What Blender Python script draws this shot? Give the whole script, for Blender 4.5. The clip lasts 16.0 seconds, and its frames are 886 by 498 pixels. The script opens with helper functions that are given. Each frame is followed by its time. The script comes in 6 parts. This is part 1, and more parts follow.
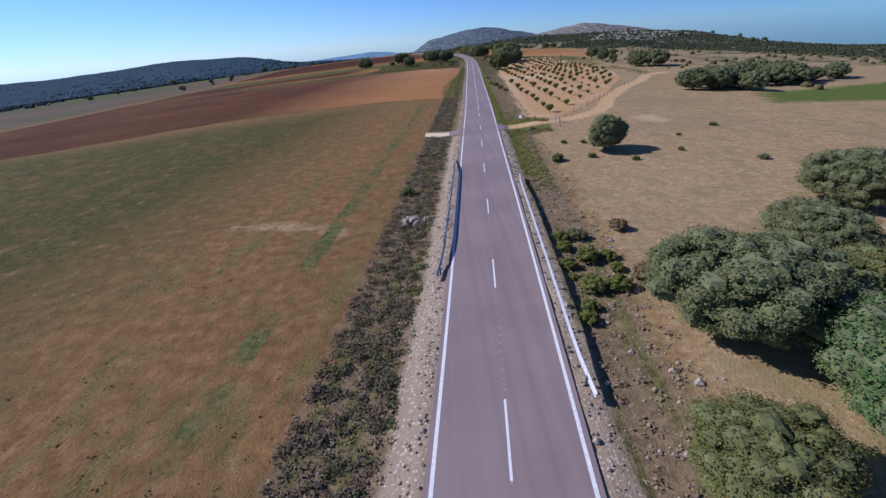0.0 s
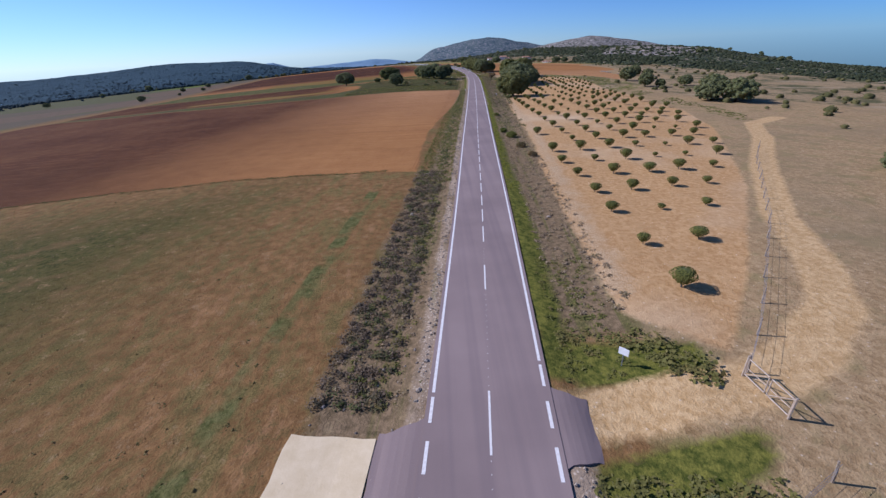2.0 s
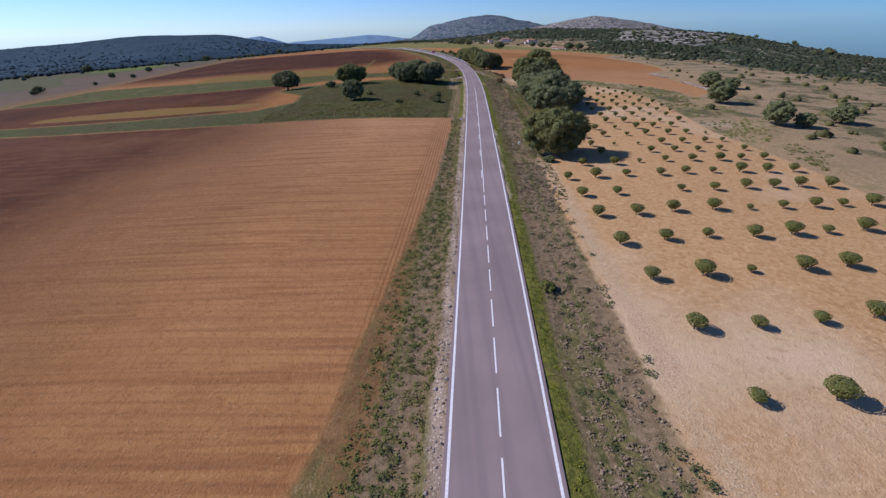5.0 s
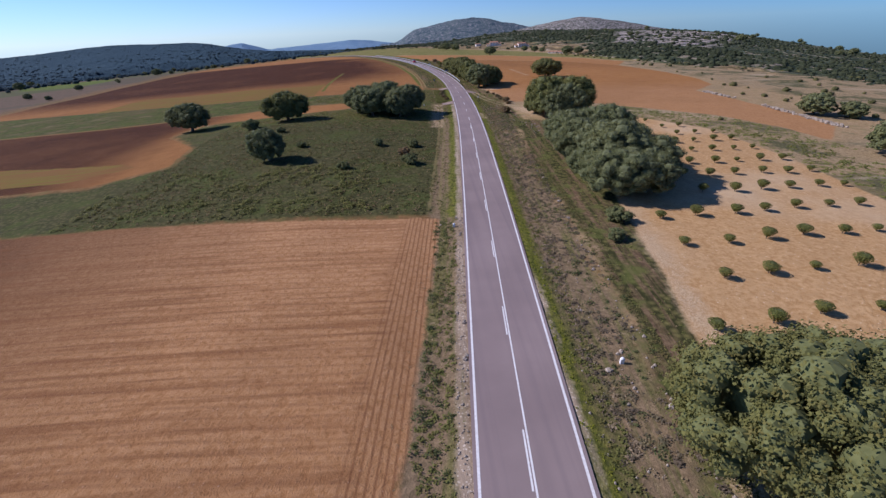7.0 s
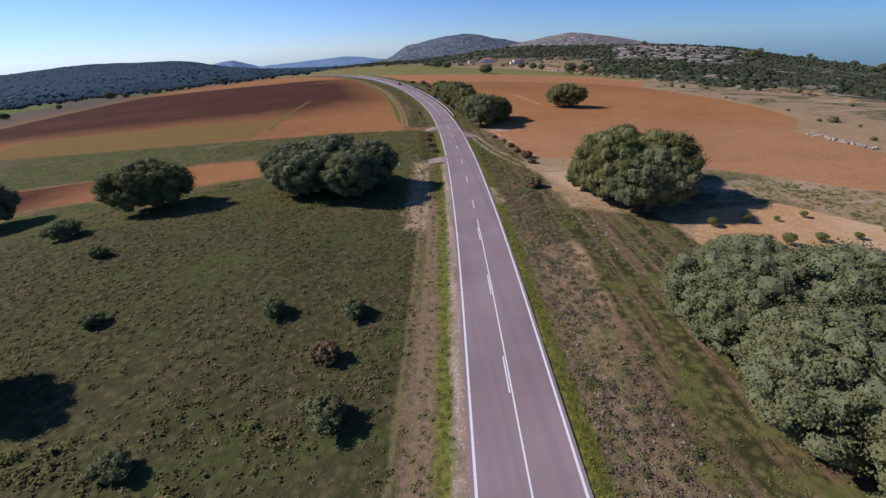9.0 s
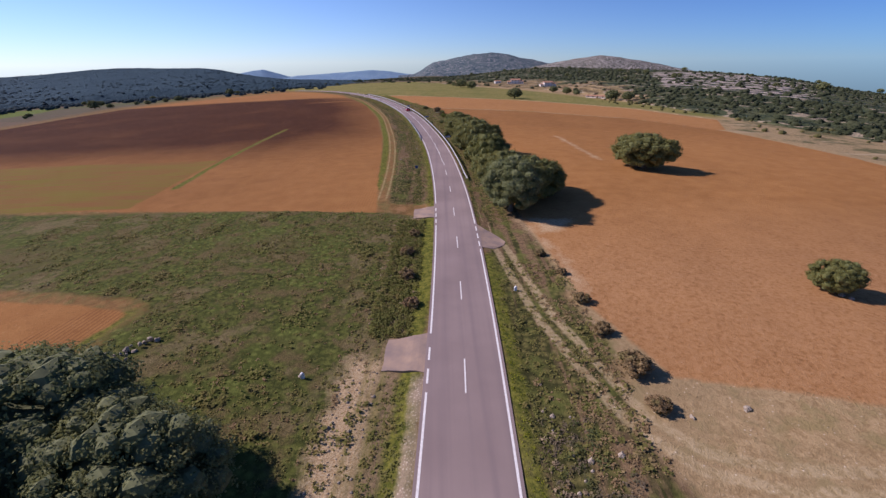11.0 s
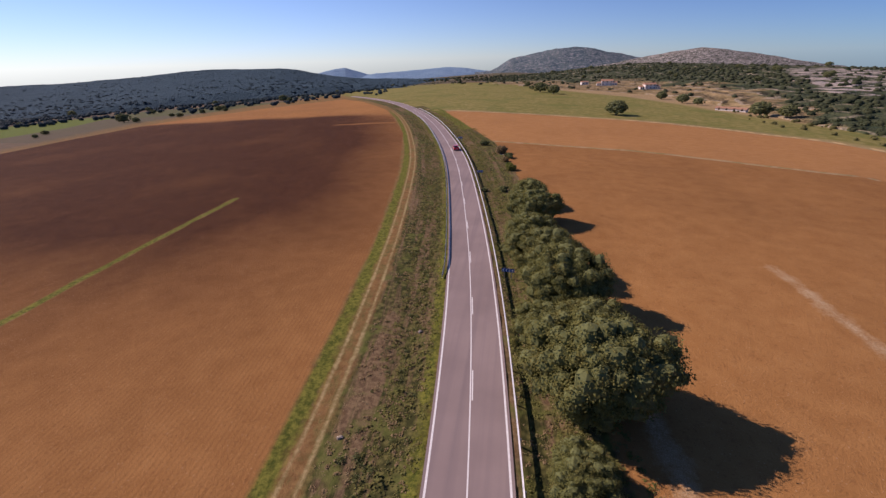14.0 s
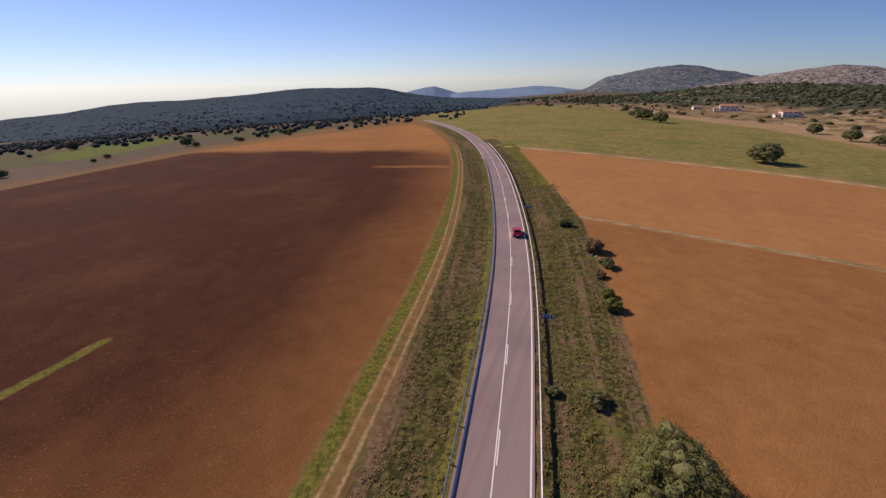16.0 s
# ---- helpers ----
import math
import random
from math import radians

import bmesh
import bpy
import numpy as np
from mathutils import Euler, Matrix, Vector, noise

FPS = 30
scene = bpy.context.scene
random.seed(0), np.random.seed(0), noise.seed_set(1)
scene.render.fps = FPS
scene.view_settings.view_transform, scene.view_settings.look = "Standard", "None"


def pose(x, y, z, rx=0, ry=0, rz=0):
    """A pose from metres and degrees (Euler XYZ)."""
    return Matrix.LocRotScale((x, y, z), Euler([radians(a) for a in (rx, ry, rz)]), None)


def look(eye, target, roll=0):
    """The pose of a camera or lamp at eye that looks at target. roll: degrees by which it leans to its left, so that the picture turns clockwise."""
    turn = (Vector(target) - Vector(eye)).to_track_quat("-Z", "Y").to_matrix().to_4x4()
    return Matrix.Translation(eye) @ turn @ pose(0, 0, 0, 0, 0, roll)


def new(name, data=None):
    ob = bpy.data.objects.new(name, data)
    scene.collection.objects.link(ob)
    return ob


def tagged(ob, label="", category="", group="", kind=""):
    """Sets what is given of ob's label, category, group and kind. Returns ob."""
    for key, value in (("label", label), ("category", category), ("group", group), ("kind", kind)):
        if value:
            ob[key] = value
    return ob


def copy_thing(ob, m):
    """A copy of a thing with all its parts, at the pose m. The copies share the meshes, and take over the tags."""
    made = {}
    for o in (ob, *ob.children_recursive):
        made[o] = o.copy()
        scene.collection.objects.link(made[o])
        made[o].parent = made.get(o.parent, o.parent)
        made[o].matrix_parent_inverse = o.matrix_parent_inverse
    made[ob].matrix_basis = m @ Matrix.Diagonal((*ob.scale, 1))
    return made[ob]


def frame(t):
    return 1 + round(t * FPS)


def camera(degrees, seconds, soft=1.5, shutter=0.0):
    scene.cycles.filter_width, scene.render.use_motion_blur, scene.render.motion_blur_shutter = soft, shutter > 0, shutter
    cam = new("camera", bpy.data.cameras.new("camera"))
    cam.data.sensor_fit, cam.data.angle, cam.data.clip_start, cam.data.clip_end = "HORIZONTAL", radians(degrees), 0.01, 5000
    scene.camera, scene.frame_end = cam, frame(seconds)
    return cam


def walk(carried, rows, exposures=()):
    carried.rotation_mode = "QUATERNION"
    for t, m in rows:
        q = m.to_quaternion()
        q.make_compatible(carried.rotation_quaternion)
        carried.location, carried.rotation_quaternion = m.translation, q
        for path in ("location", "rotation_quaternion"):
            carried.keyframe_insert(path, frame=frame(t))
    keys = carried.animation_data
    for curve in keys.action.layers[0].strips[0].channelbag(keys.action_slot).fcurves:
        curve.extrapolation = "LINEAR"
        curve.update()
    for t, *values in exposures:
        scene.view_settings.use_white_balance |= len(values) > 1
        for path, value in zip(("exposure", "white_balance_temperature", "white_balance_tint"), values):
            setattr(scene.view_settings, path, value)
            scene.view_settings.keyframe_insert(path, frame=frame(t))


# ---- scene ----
# ---------------------------------------------------------------- camera
cam = camera(95.3, 16.0, soft=1.4)
# seconds, x, y, z, heading (to the left), pitch down, roll
PATH = [
    (0.0, -5.23, -0.18, 14.13, 0.70, 27.33, -4.52),
    (0.5, -3.49, 15.16, 14.25, 0.57, 26.97, -4.04),
    (1.0, -1.68, 30.00, 14.57, 0.72, 26.78, -3.73),
    (1.5, -0.42, 45.70, 14.94, 0.66, 26.65, -3.65),
    (2.0, 0.43, 59.00, 15.92, 0.55, 26.36, -2.98),
    (2.5, 1.64, 73.24, 16.94, 0.41, 26.21, -2.55),
    (3.0, 2.79, 84.88, 17.95, 0.42, 26.69, -2.78),
    (3.5, 3.51, 100.72, 18.60, 0.24, 28.45, -2.42),
    (4.0, 4.09, 113.44, 19.82, 0.14, 28.68, -1.83),
    (4.2, 4.32, 118.32, 20.38, -0.13, 29.02, -1.14),
    (6.3, 8.02, 177.09, 20.28, -0.63, 28.98, -2.38),
    (6.5, 8.12, 183.24, 20.38, -0.82, 28.73, -1.86),
    (7.0, 8.84, 197.65, 20.82, -1.70, 28.70, -2.54),
    (7.5, 9.69, 210.34, 21.44, -3.22, 28.69, -3.16),
    (8.0, 10.62, 223.69, 21.35, -2.91, 28.56, -2.79),
    (8.2, 10.96, 228.37, 21.56, -2.73, 28.40, -2.94),
    (10.3, 17.12, 287.40, 20.21, -2.49, 24.92, -2.44),
    (10.5, 17.78, 292.70, 20.66, -2.36, 24.99, -2.29),
    (11.0, 19.58, 304.95, 21.68, -0.18, 24.90, -0.58),
    (11.5, 20.84, 318.91, 22.25, 2.54, 24.93, 0.67),
    (12.0, 21.73, 332.45, 22.72, 3.44, 26.28, -0.11),
    (12.5, 22.00, 345.10, 23.56, 5.69, 25.68, -1.96),
    (13.0, 21.86, 358.49, 24.64, 9.02, 25.64, -3.21),
    (13.5, 21.92, 372.10, 25.40, 10.25, 25.55, -1.76),
    (14.0, 21.82, 384.87, 25.94, 10.27, 25.23, -1.52),
    (14.5, 21.47, 398.03, 26.61, 11.55, 25.25, -0.92),
    (15.0, 21.00, 411.05, 27.24, 12.82, 25.11, -0.38),
    (15.5, 19.48, 423.40, 28.23, 13.33, 25.44, -1.15),
    (16.0, 17.87, 437.19, 28.55, 21.83, 22.77, -1.52),
]


def eye_pose(x, y, z, yaw, pitch, roll):
    a, b = radians(yaw), radians(pitch)
    ahead = Vector((-math.sin(a) * math.cos(b), math.cos(a) * math.cos(b), -math.sin(b)))
    eye = Vector((x, y, z))
    return look(eye, eye + ahead * 50, roll)


walk(cam, [(t, eye_pose(*p)) for t, *p in PATH], exposures=[(0.0, 0.33, 5450, 23), (3.5, 0.35, 5650, 24), (8.0, 0.33, 5800, 26), (11.0, 0.42, 6300, 31), (13.5, 0.37, 6750, 34), (16.0, 0.2, 7350, 35)])

# ---------------------------------------------------------------- world, sun
SUN_AZ = Vector((-0.972, 0.235))          # towards the sun, on the ground
SUN_EL = radians(37)
world = bpy.data.worlds.new("sky")
scene.world = world
world.use_nodes = True
wn = world.node_tree
wn.nodes.clear()
sky = wn.nodes.new("ShaderNodeTexSky")
sky.sky_type = "NISHITA"
sky.sun_disc = False
sky.sun_elevation = SUN_EL
sky.sun_rotation = math.atan2(SUN_AZ.x, SUN_AZ.y)
sky.air_density, sky.dust_density, sky.ozone_density, sky.altitude = 1.0, 0.12, 3.0, 1600
bg = wn.nodes.new("ShaderNodeBackground")
bg.inputs["Strength"].default_value = 0.074
wo = wn.nodes.new("ShaderNodeOutputWorld")
cool = wn.nodes.new("ShaderNodeMix")
cool.data_type, cool.blend_type = "RGBA", "MULTIPLY"
cool.inputs[0].default_value = 1.0
away = wn.nodes.new("ShaderNodeVectorMath")
away.operation = "DOT_PRODUCT"
away.inputs[1].default_value = (SUN_AZ.x, SUN_AZ.y, 0)
fall = wn.nodes.new("ShaderNodeMapRange")
fall.interpolation_type = "SMOOTHSTEP"
fall.inputs["From Min"].default_value, fall.inputs["From Max"].default_value = 0.75, -0.85
tint = wn.nodes.new("ShaderNodeMix")
tint.data_type = "RGBA"
tint.inputs[6].default_value = (0.80, 1.03, 1.28, 1)
tint.inputs[7].default_value = (0.27, 0.55, 0.92, 1)
where = wn.nodes.new("ShaderNodeTexCoord")
wn.links.new(where.outputs["Generated"], away.inputs[0])
wn.links.new(away.outputs["Value"], fall.inputs["Value"])
wn.links.new(fall.outputs[0], tint.inputs[0])
wn.links.new(tint.outputs[2], cool.inputs[7])
wn.links.new(sky.outputs[0], cool.inputs[6])
wn.links.new(cool.outputs[2], bg.inputs[0])
wn.links.new(bg.outputs[0], wo.inputs[0])
lamp = bpy.data.lights.new("sun", "SUN")
lamp.energy, lamp.angle, lamp.color = 3.85, radians(0.6), (1.0, 0.95, 0.87)
sun = new("sun", lamp)
to_sun = Vector((SUN_AZ.x * math.cos(SUN_EL), SUN_AZ.y * math.cos(SUN_EL), math.sin(SUN_EL)))
sun.matrix_world = look((0, 0, 300), Vector((0, 0, 300)) - to_sun)


# ---------------------------------------------------------------- materials
class Nodes:
    """A short way to write node materials."""

    def __init__(self, name, rough=0.9):
        self.m = bpy.data.materials.new(name)
        self.m.use_nodes = True
        self.t = self.m.node_tree
        self.p = self.t.nodes["Principled BSDF"]
        self.p.inputs["Roughness"].default_value = rough
        self.p.inputs["Specular IOR Level"].default_value = 0.25
        self.geo = self.t.nodes.new("ShaderNodeNewGeometry")

    def put(self, socket, value):
        if hasattr(value, "is_output"):
            self.t.links.new(value, socket)
        elif isinstance(value, tuple) and len(value) == 3:
            socket.default_value = (*value, 1.0) if len(socket.default_value) == 4 else value
        else:
            socket.default_value = value

    def math(self, op, a, b=0.0, clamp=False):
        n = self.t.nodes.new("ShaderNodeMath")
        n.operation, n.use_clamp = op, clamp
        self.put(n.inputs[0], a)
        self.put(n.inputs[1], b)
        return n.outputs[0]

    def mix(self, fac, a, b):
        n = self.t.nodes.new("ShaderNodeMix")
        n.data_type = "RGBA"
        self.put(n.inputs[0], fac)
        self.put(n.inputs[6], a)
        self.put(n.inputs[7], b)
        return n.outputs[2]

    def noise(self, scale, detail=3.0, rough=0.55, vector=None, stretch=None):
        n = self.t.nodes.new("ShaderNodeTexNoise")
        n.inputs["Scale"].default_value = scale
        n.inputs["Detail"].default_value = detail
        n.inputs["Roughness"].default_value = rough
        v = vector or self.geo.outputs["Position"]
        if stretch:
            mp = self.t.nodes.new("ShaderNodeMapping")
            mp.inputs["Rotation"].default_value = (0, 0, stretch[0])
            mp.inputs["Scale"].default_value = stretch[1]
            self.t.links.new(v, mp.inputs["Vector"])
            v = mp.outputs[0]
        self.t.links.new(v, n.inputs["Vector"])
        return n.outputs["Fac"]

    def cells(self, scale, out="Distance", vector=None):
        n = self.t.nodes.new("ShaderNodeTexVoronoi")
        n.inputs["Scale"].default_value = scale
        self.t.links.new(vector or self.geo.outputs["Position"], n.inputs["Vector"])
        return n.outputs[out]

    def ramp(self, fac, lo, hi):
        n = self.t.nodes.new("ShaderNodeMapRange")
        n.inputs["From Min"].default_value = lo
        n.inputs["From Max"].default_value = hi
        self.put(n.inputs["Value"], fac)
        return n.outputs[0]

    def vec(self, x, y, z=0.0):
        n = self.t.nodes.new("ShaderNodeCombineXYZ")
        for k, v in enumerate((x, y, z)):
            self.put(n.inputs[k], v)
        return n.outputs[0]

    def attr(self, name):
        n = self.t.nodes.new("ShaderNodeAttribute")
        n.attribute_name = name
        return n.outputs["Fac"]

    def rand(self):
        return self.t.nodes.new("ShaderNodeObjectInfo").outputs["Random"]

    def bump(self, height, strength=0.5, dist=0.1):
        n = self.t.nodes.new("ShaderNodeBump")
        n.inputs["Strength"].default_value = strength
        n.inputs["Distance"].default_value = dist
        self.put(n.inputs["Height"], height)
        self.t.links.new(n.outputs[0], self.p.inputs["Normal"])

    def done(self, color, rough=None):
        self.put(self.p.inputs["Base Color"], color)
        if rough is not None:
            self.put(self.p.inputs["Roughness"], rough)
        return self.m


def simple(name, a, b, scale=2.0, rough=0.8, metal=0.0, bump=0.0):
    n = Nodes(name, rough)
    n.p.inputs["Metallic"].default_value = metal
    f = n.noise(scale, 4)
    if bump:
        n.bump(n.noise(scale * 6, 3), bump, 0.03)
    return n.done(n.mix(n.ramp(f, 0.3, 0.7), a, b))


def ground_material():
    n = Nodes("ground_earth", 1.0)
    n.p.inputs["Specular IOR Level"].default_value = 0.04
    big, mid, fine, grit = n.noise(0.035, 4), n.noise(0.35, 4), n.noise(2.2, 4, 0.7), n.noise(9.0, 3, 0.7)
    speck = n.noise(1.1, 5, 0.8)
    tuft = n.cells(1.5)
    stone = n.cells(2.6)
    wear = n.noise(1.0, 4, 0.65, vector=n.vec(n.math("MULTIPLY", n.attr("across"), 0.75), n.math("MULTIPLY", n.attr("along"), 0.035)))
    worn = n.noise(1.0, 5, 0.75, vector=n.vec(n.math("MULTIPLY", n.attr("across"), 0.42), n.math("MULTIPLY", n.attr("along"), 0.15)))
    edge = n.math("ADD", n.math("MULTIPLY", n.math("SUBTRACT", mid, 0.5), 3.2), n.math("MULTIPLY", n.math("SUBTRACT", fine, 0.5), 1.8))

    def zone(name, soft=0.5, ragged=1.0):
        v = n.math("ADD", n.attr(name), n.math("MULTIPLY", edge, ragged))
        return n.ramp(v, -soft, soft)

    def pebbled(col, amount, pale):
        """Scattered pale stones in a soil."""
        f = n.math("MULTIPLY", n.ramp(stone, 0.17, 0.10), n.ramp(fine, 0.50, 0.56))
        return n.mix(n.math("MULTIPLY", f, amount), col, pale)

    # the old field: dry stubble, in strips along the road
    dry = n.mix(n.ramp(fine, 0.38, 0.62), (0.15, 0.08, 0.03), (0.28, 0.156, 0.062))
    dry = n.mix(n.math("MULTIPLY", n.ramp(worn, 0.49, 0.60), 0.75), dry, n.mix(n.ramp(grit, 0.42, 0.58), (0.105, 0.095, 0.03), (0.215, 0.165, 0.06)))
    dry = n.mix(n.math("MULTIPLY", n.ramp(worn, 0.43, 0.34), 0.6), dry, (0.33, 0.185, 0.085))
    stub = n.mix(n.ramp(fine, 0.38, 0.62), (0.04, 0.044, 0.011), (0.115, 0.098, 0.03))
    stub = n.mix(n.math("MULTIPLY", n.ramp(mid, 0.5, 0.66), 0.6), stub, (0.18, 0.105, 0.045))
    c = n.mix(zone("stubble", 9.0, 5.0), dry, stub)
    c = n.mix(n.math("MULTIPLY", n.ramp(speck, 0.51, 0.62), 0.65), c, (0.085, 0.07, 0.024))
    c = n.mix(n.math("MULTIPLY", n.ramp(speck, 0.43, 0.35), 0.5), c, (0.36, 0.235, 0.115))
    # stony pasture
    past = n.mix(n.ramp(fine, 0.4, 0.6), (0.285, 0.188, 0.09), (0.43, 0.30, 0.155))
    past = n.mix(n.math("MULTIPLY", n.ramp(mid, 0.52, 0.62), 0.75), past, (0.265, 0.205, 0.09))
    past = n.mix(n.math("MULTIPLY", n.ramp(speck, 0.54, 0.62), 0.55), past, (0.17, 0.125, 0.05))
    past = n.mix(n.math("MULTIPLY", n.ramp(big, 0.50, 0.64), 0.55), past, (0.25, 0.185, 0.10))
    c = n.mix(zone("pasture", 2.0, 2.0), c, pebbled(past, 0.8, (0.58, 0.47, 0.34)))
    # thyme heath on the stony slope
    heath = n.mix(n.ramp(fine, 0.38, 0.62), (0.235, 0.165, 0.082), (0.37, 0.27, 0.145))
    heath = n.mix(n.math("MULTIPLY", n.ramp(n.noise(0.075, 5, 0.75), 0.49, 0.57), 0.85), heath, n.mix(n.ramp(tuft, 0.15, 0.5), (0.15, 0.14, 0.06), (0.068, 0.074, 0.032)))
    heath = n.mix(n.math("MULTIPLY", n.ramp(n.noise(0.05, 4, 0.7, stretch=(radians(25), (0.35, 1.6, 1))), 0.57, 0.62), 0.6), heath, (0.40, 0.31, 0.19))
    c = n.mix(zone("heath", 4.0, 4.0), c, heath)
    # the far plain, a patchwork of fields
    patch = n.t.nodes.new("ShaderNodeTexVoronoi")
    patch.inputs["Scale"].default_value = 0.0085
    mp = n.t.nodes.new("ShaderNodeMapping")
    mp.inputs["Rotation"].default_value = (0, 0, radians(-14))
    mp.inputs["Scale"].default_value = (0.55, 1.7, 0)
    n.t.links.new(n.geo.outputs["Position"], mp.inputs["Vector"])
    n.t.links.new(mp.outputs[0], patch.inputs["Vector"])
    hue = n.t.nodes.new("ShaderNodeSeparateColor")
    n.t.links.new(patch.outputs["Color"], hue.inputs[0])
    plain = n.mix(n.ramp(hue.outputs[0], 0.3, 0.35), (0.10, 0.10, 0.045), n.mix(n.ramp(hue.outputs[1], 0.45, 0.5), (0.115, 0.092, 0.060), (0.14, 0.098, 0.064)))
    plain = n.mix(n.math("MULTIPLY", n.ramp(mid, 0.45, 0.62), 0.4), plain, (0.08, 0.076, 0.042))
    c = n.mix(zone("plain", 12.0, 8.0), c, plain)
    # rank meadow
    mead = n.mix(n.ramp(tuft, 0.1, 0.6), (0.098, 0.108, 0.026), (0.045, 0.052, 0.015))
    mead = n.mix(n.math("MULTIPLY", n.ramp(fine, 0.48, 0.62), 0.6), mead, (0.15, 0.155, 0.04))
    mead = n.mix(n.math("MULTIPLY", n.ramp(mid, 0.5, 0.6), 0.8), mead, n.mix(n.ramp(grit, 0.42, 0.58), (0.075, 0.055, 0.026), (0.17, 0.125, 0.055)))
    mead = n.mix(n.ramp(big, 0.56, 0.68), mead, (0.105, 0.085, 0.035))
    tall = n.noise(0.13, 5, 0.7)
    mead = n.mix(n.math("MULTIPLY", n.ramp(tall, 0.52, 0.60), 0.75), mead, n.mix(n.ramp(tuft, 0.1, 0.5), (0.15, 0.175, 0.042), (0.07, 0.085, 0.02)))
    mead = n.mix(n.math("MULTIPLY", n.ramp(tall, 0.44, 0.37), 0.7), mead, n.mix(n.ramp(grit, 0.42, 0.58), (0.115, 0.088, 0.042), (0.21, 0.165, 0.08)))
    fallow = n.mix(n.ramp(tuft, 0.1, 0.55), (0.118, 0.108, 0.042), (0.058, 0.057, 0.022))
    fallow = n.mix(n.math("MULTIPLY", n.ramp(tall, 0.50, 0.60), 0.7), fallow, (0.075, 0.09, 0.024))
    fallow = n.mix(n.math("MULTIPLY", n.ramp(speck, 0.55, 0.63), 0.5), fallow, (0.16, 0.115, 0.06))
    mead = n.mix(n.math("MULTIPLY", n.attr("fallow"), 0.85), mead, fallow)
    c = n.mix(zone("meadow", 0.6, 1.0), c, mead)
    grassy = n.mix(n.ramp(mid, 0.4, 0.6), (0.155, 0.145, 0.04), (0.25, 0.205, 0.07))
    grassy = n.mix(n.math("MULTIPLY", n.ramp(big, 0.5, 0.62), 0.6), grassy, (0.125, 0.14, 0.036))
    c = n.mix(zone("grassland", 5.0, 3.0), c, grassy)
    c = n.mix(zone("crop", 2.0, 2.0), c, n.mix(n.ramp(fine, 0.4, 0.6), (0.085, 0.115, 0.024), (0.13, 0.155, 0.036)))
    # verges: brown thyme, dry grass and green weeds in strips
    verge = n.mix(n.ramp(fine, 0.36, 0.64), (0.125, 0.090, 0.048), (0.26, 0.18, 0.10))
    verge = n.mix(n.math("MULTIPLY", n.ramp(wear, 0.50, 0.58), 0.8), verge, n.mix(n.ramp(fine, 0.4, 0.6), (0.065, 0.070, 0.020), (0.165, 0.145, 0.05)))
    verge = n.mix(n.math("MULTIPLY", n.ramp(speck, 0.43, 0.36), 0.6), verge, (0.36, 0.26, 0.14))
    c = n.mix(zone("verge", 0.5, 0.7), c, verge)
    scrub = n.mix(n.ramp(tuft, 0.12, 0.6), (0.155, 0.135, 0.045), (0.045, 0.045, 0.016))
    scrub = n.mix(n.ramp(wear, 0.48, 0.58), scrub, n.mix(n.ramp(fine, 0.4, 0.6), (0.115, 0.072, 0.04), (0.21, 0.14, 0.075)))
    scrub = n.mix(n.math("MULTIPLY", n.ramp(mid, 0.52, 0.64), 0.7), scrub, (0.115, 0.125, 0.032))
    c = n.mix(zone("scrub", 0.5, 0.9), c, scrub)
    vg = n.mix(n.ramp(fine, 0.38, 0.62), (0.06, 0.072, 0.014), (0.18, 0.17, 0.034))
    c = n.mix(zone("lush", 0.3, 0.4), c, vg)
    # ploughed soil, in passes along the field
    lane = n.noise(0.9, 2, 0.5, stretch=(radians(-5), (0.06, 1.6, 1)))
    soil = n.mix(n.ramp(mid, 0.2, 0.8), (0.30, 0.135, 0.043), (0.395, 0.192, 0.066))
    soil = n.mix(n.attr("chalk"), soil, n.mix(n.ramp(fine, 0.4, 0.6), (0.36, 0.19, 0.085), (0.50, 0.29, 0.145)))
    # dark soil tone, deepened so that lens vignetting is painted in as well
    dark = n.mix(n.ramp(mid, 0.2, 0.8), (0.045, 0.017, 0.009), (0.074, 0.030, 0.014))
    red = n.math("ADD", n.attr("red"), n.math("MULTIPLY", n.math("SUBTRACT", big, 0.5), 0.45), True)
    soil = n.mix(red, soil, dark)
    soil = n.mix(n.math("MULTIPLY", n.ramp(fine, 0.44, 0.36), 0.22), soil, (0.105, 0.04, 0.016))
    soil = n.mix(n.math("MULTIPLY", n.ramp(lane, 0.50, 0.62), n.attr("drilled")), soil, (0.17, 0.072, 0.028))
    harrow = n.math("ADD", n.math("SINE", n.math("MULTIPLY", n.attr("rows"), 2 * math.pi / 3.1)), n.math("MULTIPLY", n.math("SUBTRACT", mid, 0.5), 4.0))
    soil = n.mix(n.math("MULTIPLY", n.ramp(harrow, 0.5, 1.2), n.math("MULTIPLY", n.attr("drilled"), 0.8)), soil, (0.20, 0.086, 0.034))
    drill = n.math("ADD", n.math("SINE", n.math("MULTIPLY", n.attr("rows"), 2 * math.pi / 0.85)), n.math("MULTIPLY", n.math("SUBTRACT", fine, 0.5), 4.5))
    soil = n.mix(n.math("MULTIPLY", n.ramp(drill, 0.55, 1.3), n.attr("drilled")), soil, (0.15, 0.062, 0.028))
    row = n.math("ADD", n.math("SINE", n.math("MULTIPLY", n.attr("across"), 2 * math.pi / 0.47)), n.math("MULTIPLY", n.math("SUBTRACT", fine, 0.5), 1.6))
    soil = n.mix(n.math("MULTIPLY", n.math("MULTIPLY", n.ramp(row, 0.1, 1.1), 0.62), n.math("MULTIPLY", n.ramp(n.attr("head"), -0.1, 0.4), n.attr("comb"))), soil, (0.15, 0.058, 0.025))
